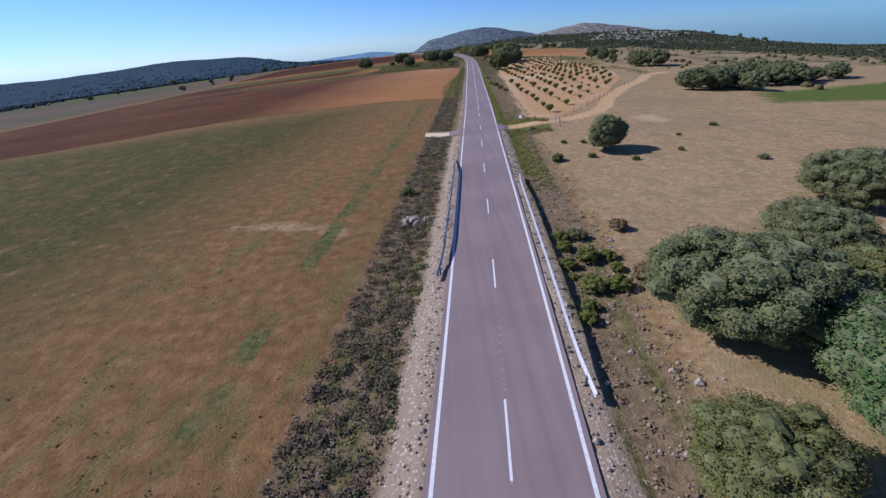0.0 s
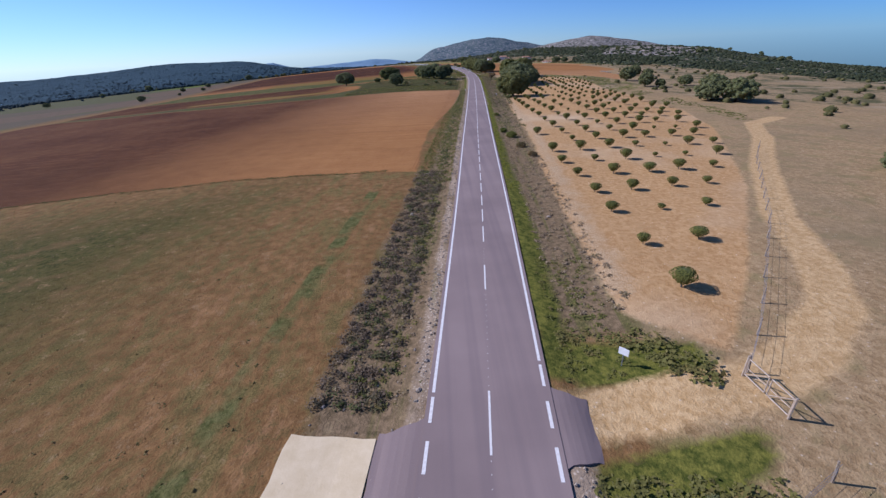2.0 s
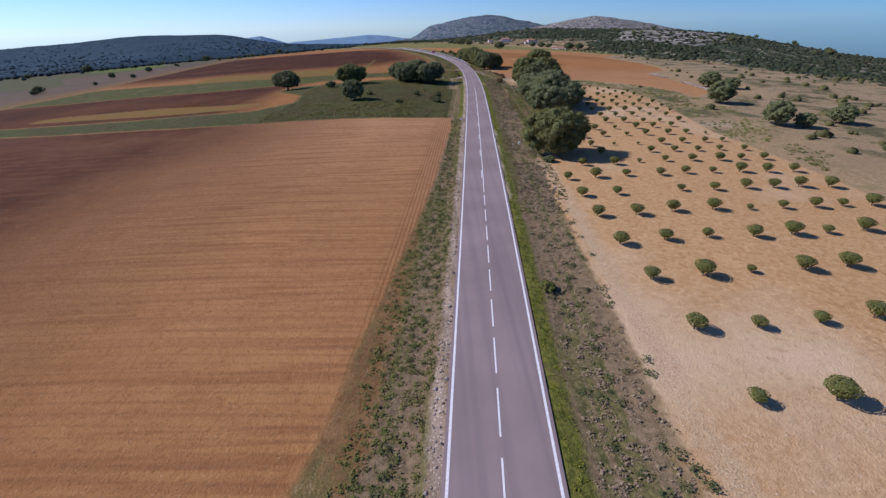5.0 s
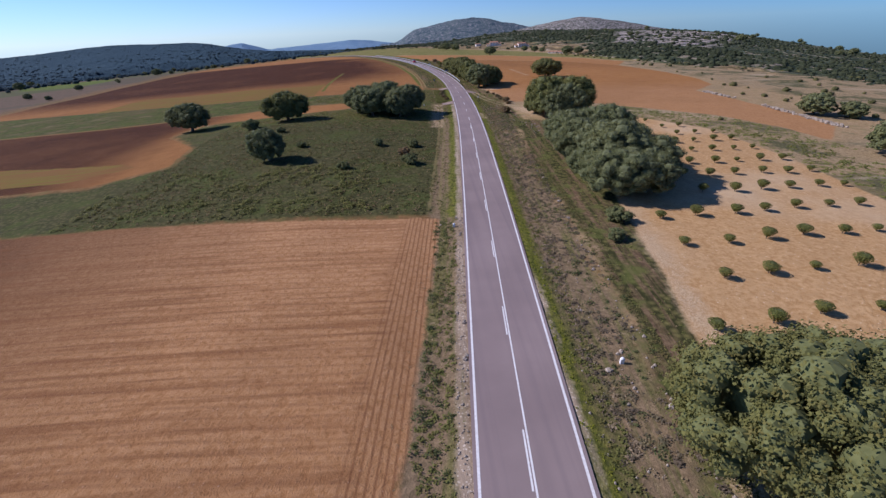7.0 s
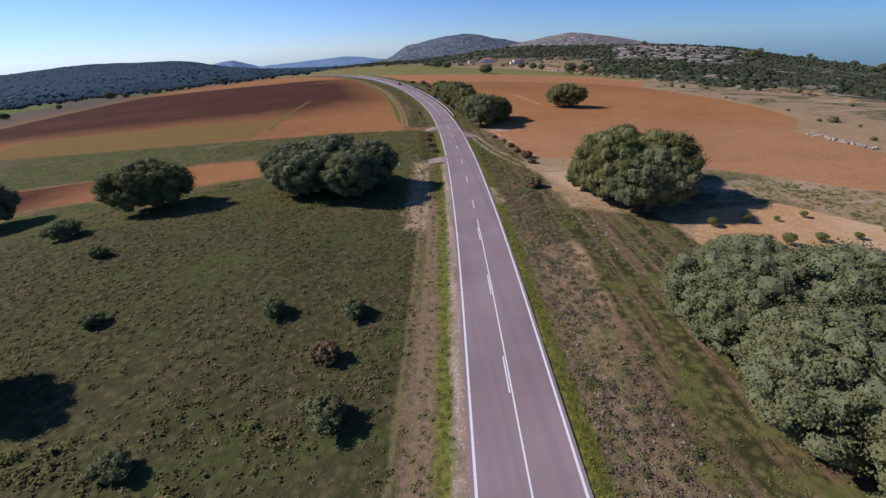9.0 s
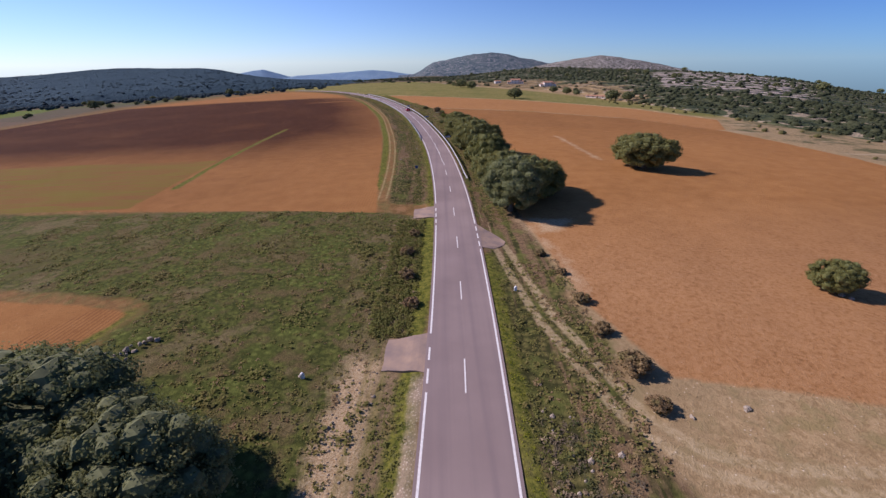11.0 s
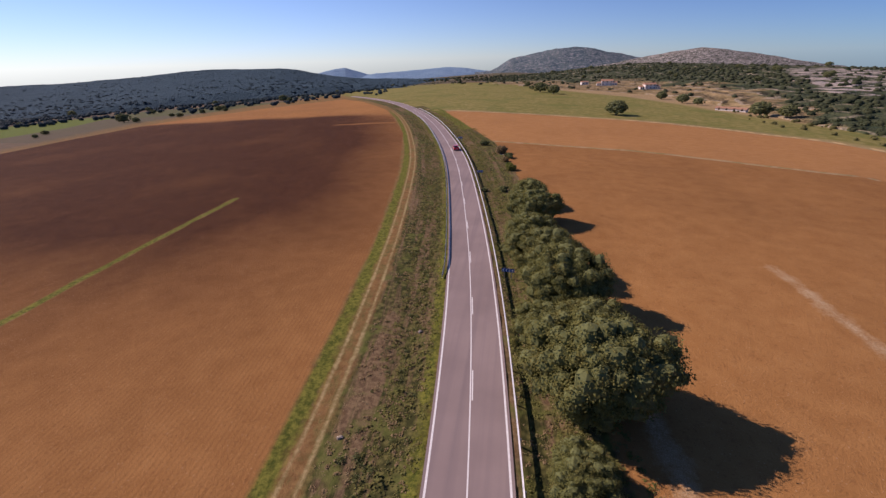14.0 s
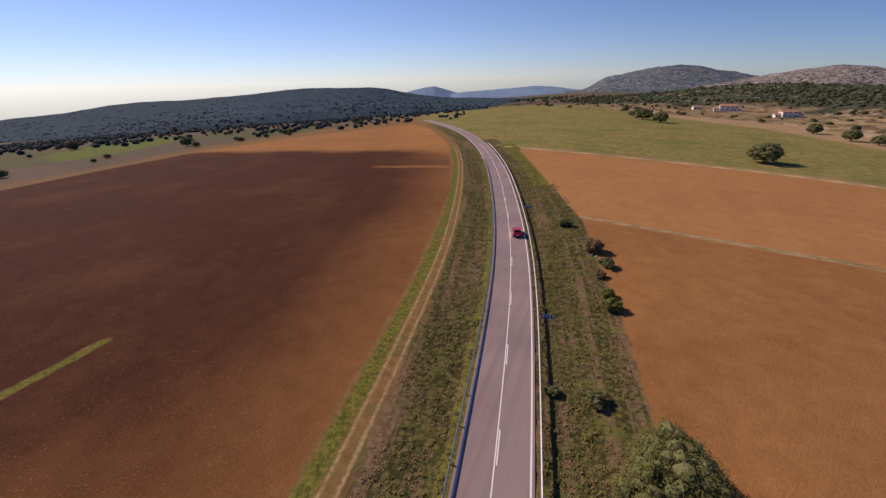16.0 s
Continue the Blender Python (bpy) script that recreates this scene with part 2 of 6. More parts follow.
    soil = n.mix(n.math("MULTIPLY", n.ramp(grit, 0.60, 0.7), 0.55), soil, (0.46, 0.27, 0.13))
    soil = n.mix(n.math("MULTIPLY", n.math("MULTIPLY", n.ramp(n.cells(3.4), 0.2, 0.12), n.ramp(speck, 0.5, 0.56)), 0.6), soil, (0.10, 0.042, 0.02))
    soil = pebbled(soil, 0.4, (0.50, 0.34, 0.21))
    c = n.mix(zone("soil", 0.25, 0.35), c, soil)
    straw = n.mix(n.ramp(lane, 0.42, 0.58), (0.17, 0.13, 0.028), (0.20, 0.10, 0.036))
    c = n.mix(zone("yellow", 0.3, 0.4), c, straw)
    orch = n.mix(n.ramp(fine, 0.4, 0.6), (0.40, 0.228, 0.092), (0.53, 0.335, 0.155))
    orch = n.mix(n.ramp(big, 0.5, 0.7), orch, (0.57, 0.42, 0.25))
    orch = n.mix(n.math("MULTIPLY", n.ramp(speck, 0.55, 0.63), 0.5), orch, (0.34, 0.20, 0.085))
    c = n.mix(zone("orchard", 0.25, 0.3), c, pebbled(orch, 0.7, (0.68, 0.56, 0.40)))
    pale = n.mix(n.ramp(grit, 0.4, 0.62), (0.36, 0.235, 0.12), (0.58, 0.44, 0.27))
    c = n.mix(n.math("MULTIPLY", zone("bare", 0.8, 1.0), 0.85), c, pale)
    trk = n.mix(n.ramp(fine, 0.38, 0.62), (0.44, 0.28, 0.12), (0.59, 0.405, 0.20))
    c = n.mix(zone("track", 0.3, 0.35), c, pebbled(trk, 0.6, (0.7, 0.58, 0.42)))
    rut = n.mix(n.ramp(fine, 0.38, 0.62), (0.23, 0.175, 0.07), (0.40, 0.30, 0.145))

    def pair(v, mid, half, width):
        off = n.math("ABSOLUTE", n.math("SUBTRACT", n.math("ABSOLUTE", n.math("SUBTRACT", v, mid)), half))
        return n.ramp(n.math("ADD", n.math("SUBTRACT", width, off), n.math("MULTIPLY", edge, 0.13)), -0.12, 0.12)

    c = n.mix(n.math("MULTIPLY", pair(n.attr("across"), -12.2, 0.68, 0.15), n.math("MULTIPLY", n.ramp(n.attr("lane"), 0, 2), 0.8)), c, rut)
    c = n.mix(n.math("MULTIPLY", pair(n.attr("across"), -13.7, 0.3, 0.36), n.math("MULTIPLY", n.ramp(n.attr("old_lane"), 0, 2), n.ramp(mid, 0.38, 0.58))), c, n.mix(n.ramp(fine, 0.4, 0.6), (0.075, 0.08, 0.024), (0.15, 0.14, 0.05)))
    c = n.mix(n.math("MULTIPLY", pair(n.attr("across"), -7.0, 0.65, 0.2), n.math("MULTIPLY", n.ramp(n.attr("meadow_lane"), 0, 2), 0.6)), c, (0.22, 0.175, 0.07))
    c = n.mix(n.math("MULTIPLY", pair(n.attr("trackway"), 0.0, 0.75, 0.42), 0.65), c, pebbled(n.mix(n.ramp(fine, 0.38, 0.62), (0.31, 0.23, 0.115), (0.47, 0.36, 0.21)), 0.8, (0.66, 0.56, 0.42)))
    stones = n.mix(n.ramp(n.cells(5.0), 0.1, 0.4), (0.60, 0.50, 0.38), (0.33, 0.25, 0.17))
    c = n.mix(zone("gravel", 0.25, 0.3), c, stones)
    h = n.math("ADD", n.math("MULTIPLY", fine, 0.6), n.math("MULTIPLY", grit, 0.4))
    n.bump(h, 0.8, 0.16)
    return n.done(c)


def asphalt_material():
    n = Nodes("worn_asphalt", 0.85)
    base = n.mix(n.ramp(n.noise(0.12, 4), 0.35, 0.65), (0.222, 0.165, 0.147), (0.28, 0.211, 0.187))
    streak = n.noise(1.0, 3, 0.5, stretch=(radians(4.5), (1.3, 0.02, 1)))
    base = n.mix(n.math("MULTIPLY", n.ramp(streak, 0.45, 0.75), 0.55), base, (0.165, 0.125, 0.122))
    base = n.mix(n.math("MULTIPLY", n.ramp(n.noise(25, 3), 0.5, 0.75), 0.35), base, (0.30, 0.25, 0.25))
    n.bump(n.noise(40, 2), 0.3, 0.01)
    return n.done(base)


def foliage_material(name, a, b, c):
    n = Nodes(name, 0.8)
    n.p.inputs["Specular IOR Level"].default_value = 0.08
    isl = n.geo.outputs["Random Per Island"]
    col = n.mix(isl, a, b)
    col = n.mix(n.ramp(n.noise(0.9, 2), 0.5, 0.75), col, c)
    col = n.mix(n.math("MULTIPLY", n.rand(), 0.35), col, c)
    thin = n.t.nodes.new("ShaderNodeBsdfTranslucent")
    both = n.t.nodes.new("ShaderNodeMixShader")
    both.inputs[0].default_value = 0.36
    n.put(thin.inputs[0], col)
    n.t.links.new(n.p.outputs[0], both.inputs[1])
    n.t.links.new(thin.outputs[0], both.inputs[2])
    n.t.links.new(both.outputs[0], n.t.nodes["Material Output"].inputs[0])
    return n.done(col)


def hill_material(name, wood, grass, rock, rocky, coarse=1.0):
    n = Nodes(name, 1.0)
    n.p.inputs["Specular IOR Level"].default_value = 0.04
    f = n.noise(0.012 * coarse, 5, 0.7)
    g = n.noise(0.05 * coarse, 5, 0.8)
    c = n.mix(n.ramp(f, 0.44, 0.57), wood, grass)
    c = n.mix(n.ramp(g, 0.60 - rocky * 0.16, 0.66 - rocky * 0.16), c, rock)
    c = n.mix(n.math("MULTIPLY", n.ramp(n.noise(0.11 * coarse, 4, 0.8), 0.52, 0.6), 0.8), c, wood)
    n.bump(n.noise(0.06 * coarse, 5, 0.7), 0.9, 14 / coarse)
    return n.done(c)


def terrace_material(name):
    """Scrub-covered slope with pale rock ledges and a tan, terraced foot."""
    n = Nodes(name, 1.0)
    n.p.inputs["Specular IOR Level"].default_value = 0.04
    f, g, k = n.noise(0.014, 5, 0.7), n.noise(0.06, 5, 0.8), n.noise(0.018, 3)
    rise = n.attr("rise")
    wood = n.mix(n.ramp(g, 0.42, 0.58), (0.042, 0.056, 0.030), (0.085, 0.092, 0.046))
    tan = n.mix(n.ramp(g, 0.42, 0.58), (0.16, 0.118, 0.055), (0.32, 0.225, 0.115))
    foot = n.math("ADD", n.attr("foot"), n.math("MULTIPLY", n.math("SUBTRACT", f, 0.5), 2.4))
    c = n.mix(n.ramp(foot, 0.35, 0.6), wood, tan)
    step = n.math("SINE", n.math("ADD", n.math("MULTIPLY", rise, 78), n.math("MULTIPLY", k, 22)))
    c = n.mix(n.math("MULTIPLY", n.ramp(step, 0.80, 0.95), n.math("MULTIPLY", n.ramp(f, 0.42, 0.52), 0.85)), c, (0.33, 0.265, 0.18))
    ledge = n.math("ADD", n.attr("ledge"), n.math("MULTIPLY", n.math("SUBTRACT", f, 0.5), 1.6))
    c = n.mix(n.math("MULTIPLY", n.ramp(ledge, 0.45, 0.6), n.ramp(n.math("ADD", g, n.math("MULTIPLY", step, 0.08)), 0.47, 0.55)), c, (0.42, 0.35, 0.29))
    n.bump(n.math("ADD", n.noise(0.06, 5, 0.7), n.math("MULTIPLY", step, 0.15)), 0.9, 10)
    return n.done(c)


MAT_GROUND = ground_material()
MAT_ASPHALT = asphalt_material()
MAT_PAINT = simple("road_paint", (0.80, 0.77, 0.72), (0.62, 0.585, 0.54), 6, 0.6)
MAT_OAK = foliage_material("holm_oak_leaves", (0.130, 0.150, 0.058), (0.222, 0.238, 0.100), (0.208, 0.198, 0.080))
MAT_OAK_OLIVE = foliage_material("holm_oak_olive_leaves", (0.118, 0.128, 0.037), (0.215, 0.212, 0.066), (0.205, 0.175, 0.056))
MAT_OAK_FRESH = foliage_material("holm_oak_fresh_leaves", (0.078, 0.138, 0.045), (0.16, 0.24, 0.08), (0.17, 0.19, 0.06))
# darker copy of the leaf colour: the crown's inner shade, painted
MAT_OAK_CORE = simple("holm_oak_inner_shade", (0.092, 0.102, 0.046), (0.15, 0.16, 0.072), 3, 0.9)
MAT_BARK = simple("bark", (0.09, 0.07, 0.05), (0.17, 0.14, 0.11), 8, 0.9, bump=0.6)
MAT_OLIVE = foliage_material("orchard_leaves", (0.105, 0.118, 0.03), (0.20, 0.205, 0.055), (0.19, 0.175, 0.05))

# ---------------------------------------------------------------- the plan
ROAD_Y0, ROAD_DY = -60.0, 40.0
ROAD_X = [-10.0, -6.3, -2.5, 1.0, 4.5, 7.7, 11.0, 14.2, 17.3, 20.0, 21.5, 21.2, 18.3, 12.7, 5.2, -5.5, -18.5, -34.3,
          -53.0, -74.8, -98.6, -124, -149, -168, -176, -172]


def road_table():
    xs = np.array(ROAD_X)
    e = np.concatenate([[2 * xs[0] - xs[1]], xs, [2 * xs[-1] - xs[-2]]])
    pts = []
    for i in range(len(xs) - 1):
        a, b, c, d = e[i:i + 4]
        for u in np.arange(0, 1, 1 / 40):
            pts.append((b + 0.5 * u * (c - a + u * (2 * a - 5 * b + 4 * c - d + u * (3 * (b - c) + d - a))), ROAD_Y0 + (i + u) * ROAD_DY))
    p = np.array(pts)
    s = np.concatenate([[0], np.cumsum(np.hypot(*np.diff(p, axis=0).T))])
    s -= np.interp(0, p[:, 1], s)
    t = np.gradient(p, axis=0)
    t /= np.linalg.norm(t, axis=1)[:, None]
    return p, s, t


ROAD_P, ROAD_S, ROAD_T = road_table()


def rd(s, d):
    """The place s metres along the road and d metres to its right."""
    x, y = np.interp(s, ROAD_S, ROAD_P[:, 0]), np.interp(s, ROAD_S, ROAD_P[:, 1])
    tx, ty = np.interp(s, ROAD_S, ROAD_T[:, 0]), np.interp(s, ROAD_S, ROAD_T[:, 1])
    return x + d * ty, y - d * tx


def road_coords(x, y):
    x, y = np.ravel(x), np.ravel(y)
    s, d = np.empty(len(x)), np.empty(len(x))
    q, qs, qt = ROAD_P[::3], ROAD_S[::3], ROAD_T[::3]
    for k in range(0, len(x), 20000):
        a, b = x[k:k + 20000, None], y[k:k + 20000, None]
        i = np.argmin((a - q[:, 0]) ** 2 + (b - q[:, 1]) ** 2, axis=1)
        dx, dy = a[:, 0] - q[i, 0], b[:, 0] - q[i, 1]
        s[k:k + 20000] = qs[i] + dx * qt[i, 0] + dy * qt[i, 1]
        d[k:k + 20000] = dx * qt[i, 1] - dy * qt[i, 0]
    return s, d


def waves(x, y):
    """Gentle unevenness of the land."""
    return (np.sin(x * 0.11 + 1.3 * np.sin(y * 0.037)) * np.cos(y * 0.083 + 0.7) + 0.5 * np.sin(x * 0.31 + y * 0.23) * np.cos(y * 0.29 - x * 0.17)) * 0.5


def height(x, y, s=None, d=None):
    x, y = np.asarray(x, float), np.asarray(y, float)
    shape = np.broadcast(x, y).shape
    x, y = (np.broadcast_to(v, shape).ravel() for v in (x, y))
    if d is None:
        s, d = road_coords(x, y)
    a = np.abs(d)
    mid = np.interp(np.clip(y, -60, 620), ROAD_P[:, 1], ROAD_P[:, 0])
    lat = np.abs(x - mid)
    z = -0.045 * (np.sqrt(np.maximum(0, lat - 18) ** 2 + 30 ** 2) - 30)
    z = z - 0.012 * (x < mid) * (np.sqrt(np.maximum(0, lat - 110) ** 2 + 60 ** 2) - 60)
    z = z - 0.075 * (x > mid) * (np.sqrt(np.maximum(0, lat - 150) ** 2 + 60 ** 2) - 60) * np.clip((lat / np.maximum(60, y - 200) - 0.45) / 0.3, 0, 1)
    z = z - 0.025 * (np.sqrt(np.maximum(0, y - 560) ** 2 + 80 ** 2) - 80)
    z = z - 0.06 - 0.35 * np.clip((a - 3.3) / 1.6, 0, 1) + 0.2 * np.clip((a - 7) / 3, 0, 1)
    z = z + 0.22 * waves(x, y) * np.clip((a - 5) / 6, 0, 1)
    # the meadow lies on a low swell
    z = z + 2.0 * np.exp(-(((x + 28) / 34) ** 2 + ((y - 296) / 36) ** 2)) * np.clip((a - 8) / 14, 0, 1)
    return z.reshape(shape)


def inside(x, y, poly):
    """Signed distance to a polygon, positive inside."""
    p = np.array(poly, float)
    q = np.roll(p, -1, axis=0)
    best, odd = np.full(len(x), 1e9), np.zeros(len(x), bool)
    for (ax, ay), (bx, by) in zip(p, q):
        ex, ey = bx - ax, by - ay
        u = np.clip(((x - ax) * ex + (y - ay) * ey) / (ex * ex + ey * ey), 0, 1)
        best = np.minimum(best, np.hypot(x - ax - u * ex, y - ay - u * ey))
        if by != ay:
            odd ^= ((ay > y) != (by > y)) & (x < ax + (y - ay) * ex / ey)
    return np.where(odd, best, -best)


def along(x, y, line, half):
    """Signed distance to a band round a line, positive inside."""
    p = np.array(line, float)
    best = np.full(len(x), 1e9)
    for (ax, ay), (bx, by) in zip(p[:-1], p[1:]):
        ex, ey = bx - ax, by - ay
        u = np.clip(((x - ax) * ex + (y - ay) * ey) / (ex * ex + ey * ey), 0, 1)
        best = np.minimum(best, np.hypot(x - ax - u * ex, y - ay - u * ey))
    return half - best


def beside(x, y, line):
    """Signed distance to a line, positive to its right, far off past its ends."""
    p = np.array(line, float)
    best, side = np.full(len(x), 1e9), np.full(len(x), 20.0)
    for (ax, ay), (bx, by) in zip(p[:-1], p[1:]):
        ex, ey = bx - ax, by - ay
        w = math.hypot(ex, ey)
        u = ((x - ax) * ex + (y - ay) * ey) / (w * w)
        k = np.clip(u, 0, 1)
        r = np.hypot(x - ax - k * ex, y - ay - k * ey)
        near = r < best
        best = np.where(near, r, best)
        side = np.where(near, np.where((x - ax) * ey - (y - ay) * ex > 0, r, -r), side)
    return side


def strip(s, d, s0, s1, d0, d1):
    """Signed distance to a strip along the road."""
    return np.minimum(np.minimum(s - s0, s1 - s), np.minimum(d - d0, d1 - d))


FIELD_A = [rd(117.5, -9.2), rd(132, -10.4), rd(150, -10.8), rd(175, -8.9), rd(200, -7.3), rd(245, -6.0), (-4.5, 245), (-34, 247), (-62, 247), (-190, 262), (-190, 84), (-104, 94), (-64, 113), (-48, 116.5), (-30, 118.8), (-14, 118.6)]
FIELD_A2 = [(-39.3, 273.5), (-41, 286), (-56, 304), (-55, 318.5), (-29.5, 321), (-15.4, 326), (-11.5, 331.5), (-10.4, 337.2), (-12, 338.5), (-25, 340.5), (-34, 342), (-56, 336.5), (-70, 334), (-190, 330), (-190, 272), (-49, 266.5)]
FIELD_B = [rd(367, -12.2), rd(385, -14), rd(410, -15), rd(440, -15), rd(490, -15.4), rd(551, -14.5), rd(640, -14.6), rd(741, -15.6), (-140, 770), (-178, 690), (-200, 600), (-205, 520), (-200, 430), (-192, 392), (-120, 381), (-54, 372.5)]
FIELD_C = [(32, 362), (34, 338), (37, 328.5), (52, 325), (60, 320), (69, 312), (82, 300), (88, 285), (88, 273), (101, 286), (104.5, 308), (105, 345), (122, 362), (130, 385), (133, 415), (129, 462), (105, 497), (60, 516), (15, 526), (22, 490), (25, 469), (27, 440), (31, 400)]
FIELD_C2 = [(14, 528), (60, 518), (106, 499), (129, 463), (152, 505), (132, 555), (92, 590), (46, 606), (-18, 620)]
ORCHARD = [(11.6, 81), (16.2, 76.6), (24, 86.5), (36.6, 105), (55, 141), (62, 165), (64, 196), (64, 226), (68, 245), (71, 265), (71, 285), (62, 299), (50, 298), (44, 290), (33, 243), (30, 227), (24, 204), (21.5, 195), (18.6, 148), (17, 131), (15.2, 120), (13.3, 99.5)]
MEADOW = [rd(246, -6.1), rd(366, -5), (8, 366.5), (-54, 371), (-190, 390), (-190, 332), (-70, 336), (-56, 338.5), (-34, 344), (-25, 342.5), (-11.5, 340.2), (-9, 338), (-10, 331), (-15.4, 324.5), (-29.5, 319.5), (-53, 317), (-54, 304), (-40, 285), (-38, 273), (-49, 265), (-190, 270), (-190, 264), (-62, 248.5), (-22, 246.4)]
TRACK = [rd(73, 3), (8, 73), (15, 74.0), (20, 76.2), (25.5, 80.5), (29, 86), (33.5, 96), (45, 114), (58, 132), (66, 146), (76, 152)]
TRACK_B = [rd(354, 5.6), (28.2, 345), (29.2, 337.3), (31.2, 329.5), (32.6, 324.5), (35.2, 321.4), (39.6, 320), (60, 319)]


def grid_lines(fine0, fine1, step, far0, far1, growth=1.06):
    v = list(np.arange(fine0, fine1 + 0.01, step))
    a, w = fine1, step
    while a < far1:
        w *= growth
        a += w
        v.append(a)
    a, w = fine0, step
    while a > far0:
        w *= growth
        a -= w
        v.insert(0, a)
    return np.array(v)


def sheet(name, xs, ys, zs, material, parent=None):
    """A grid mesh over the lines xs, ys with the heights zs (rows follow ys)."""
    nx, ny = len(xs), len(ys)
    gx, gy = np.meshgrid(xs, ys)
    co = np.stack([gx.ravel(), gy.ravel(), zs.ravel()], 1)
    i = (np.arange(ny - 1)[:, None] * nx + np.arange(nx - 1)[None]).ravel()
    quads = np.stack([i, i + 1, i + nx + 1, i + nx], 1)
    me = bpy.data.meshes.new(name)
    me.from_pydata(co.tolist(), [], quads.tolist())
    me.polygons.foreach_set("use_smooth", np.ones(len(quads), bool))
    me.materials.append(material)
    ob = new(name, me)
    ob.parent = parent
    return ob


def floats(ob, name, values):
    a = ob.data.attributes.new(name, "FLOAT", "POINT")
    a.data.foreach_set("value", np.clip(values, -20, 20).astype(np.float32))


def build_ground():
    xs = grid_lines(-45, 75, 0.9, -4300, 4300)
    ys = grid_lines(-10, 560, 0.9, -700, 4700)
    gx, gy = (v.ravel() for v in np.meshgrid(xs, ys))
    s, d = road_coords(gx, gy)
    z = height(gx, gy, s, d)
    z = z - 0.35 * (np.abs(d) < 2.6)            # the bed under the road
    ob = sheet("ground", xs, ys, z.reshape(len(ys), len(xs)), MAT_GROUND)
    mx = np.maximum
    soil = mx(mx(inside(gx, gy, FIELD_A), inside(gx, gy, FIELD_A2)), mx(inside(gx, gy, FIELD_B), mx(inside(gx, gy, FIELD_C), inside(gx, gy, FIELD_C2))))
    strip_b = along(gx, gy, [(-34, 384), (-36.5, 408), (-37.5, 425), (-38, 461)], 0.8)
    balk = along(gx, gy, [(14, 527), (60, 517), (105.5, 498), (128, 462.5)], 0.45)
    soil = np.minimum(soil, -strip_b)
    floats(ob, "soil", soil)
    # soil darkens leftward from the road: its own tone plus painted lens vignetting
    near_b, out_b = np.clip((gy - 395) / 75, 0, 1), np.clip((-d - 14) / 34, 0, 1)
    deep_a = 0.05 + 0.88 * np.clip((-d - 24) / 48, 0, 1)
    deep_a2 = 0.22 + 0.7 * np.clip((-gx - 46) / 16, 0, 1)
    # field B: darkest over its middle stretch, paler beyond y 596
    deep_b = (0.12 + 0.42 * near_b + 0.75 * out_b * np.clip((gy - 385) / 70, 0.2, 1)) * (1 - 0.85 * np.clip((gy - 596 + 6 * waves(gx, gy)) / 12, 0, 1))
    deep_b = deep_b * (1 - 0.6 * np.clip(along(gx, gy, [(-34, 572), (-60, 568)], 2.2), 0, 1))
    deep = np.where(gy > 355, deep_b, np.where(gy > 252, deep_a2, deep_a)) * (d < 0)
    floats(ob, "chalk", np.clip(np.where(d < 0, (gy < 260) * (0.1 + 0.6 * np.clip((gy - 150) / 90, 0, 1)), 0.45 * np.clip((375 - gy) / 30, 0, 1) + 0.14 * (inside(gx, gy, FIELD_C2) > 0)), 0, 1))
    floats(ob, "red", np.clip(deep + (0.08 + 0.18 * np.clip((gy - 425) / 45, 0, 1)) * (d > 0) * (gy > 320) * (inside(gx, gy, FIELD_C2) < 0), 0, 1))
    headland = mx(strip(s, d, 119, 246, -10.4, -5.8), mx(strip(s, d, 369, 640, -40, -13), along(gx, gy, [(-12, 337), (-14, 333)], 3)))
    floats(ob, "head", headland)
    floats(ob, "drilled", 0.55 * (inside(gx, gy, FIELD_A) > 0) * (d < -9.8) * np.clip((gy - 130) / 20, 0.35, 1) * (0.6 + 0.4 * waves(gx * 0.5, gy * 0.5)))
    floats(ob, "comb", np.where(gy > 360, 0.35, 1.0))
    for key, v in (("across", d), ("along", s), ("rows", gy + 0.03 * gx + 0.35 * np.sin(gx * 0.09))):
        a = ob.data.attributes.new(key, "FLOAT", "POINT")
        a.data.foreach_set("value", v.astype(np.float32))
    floats(ob, "orchard", inside(gx, gy, ORCHARD))
    floats(ob, "meadow", inside(gx, gy, MEADOW))
    floats(ob, "yellow", mx(inside(gx, gy, [(-35, 372), (-38, 410), (-130, 416), (-130, 380), (-54, 372)]), inside(gx, gy, [(-46, 276), (-52, 280), (-90, 290), (-130, 288), (-130, 276), (-56, 270)]) - 0.6))
    floats(ob, "stubble", inside(gx, gy, [(-34, 20), (-24, 112), (-190, 70), (-400, -100), (-60, -60)]))
    floats(ob, "pasture", mx(np.minimum(np.minimum(d - 8.5, 1010 - gy), 330 - gx), strip(s, d, 308, 332, -9.8, -6.3) + 1))
    floats(ob, "heath", mx(inside(gx, gy, [(124, 280), (131, 308), (134, 340), (137, 362), (138, 385), (138, 430), (134, 465), (155, 505), (180, 520), (330, 560), (330, 120), (120, 160), (86, 200), (80, 235), (84, 270)]), inside(gx, gy, [(65, 228), (70, 245), (73, 265), (73, 286), (63, 301), (51, 300), (50, 306), (60, 312), (69, 310), (81, 298), (86, 284), (86, 272), (76, 245), (70, 225)]) + 1.0) + 2.0)
    floats(ob, "grassland", inside(gx, gy, [(-20, 626), (46, 611), (94, 595), (136, 558), (158, 512), (185, 545), (150, 660), (140, 720), (120, 800), (60, 900), (60, 1100), (-300, 1200), (-200, 900), (-120, 760), (-40, 640)]))
    floats(ob, "fallow", np.clip((312 - gy + 8 * waves(gx, gy)) / 16, 0, 1))
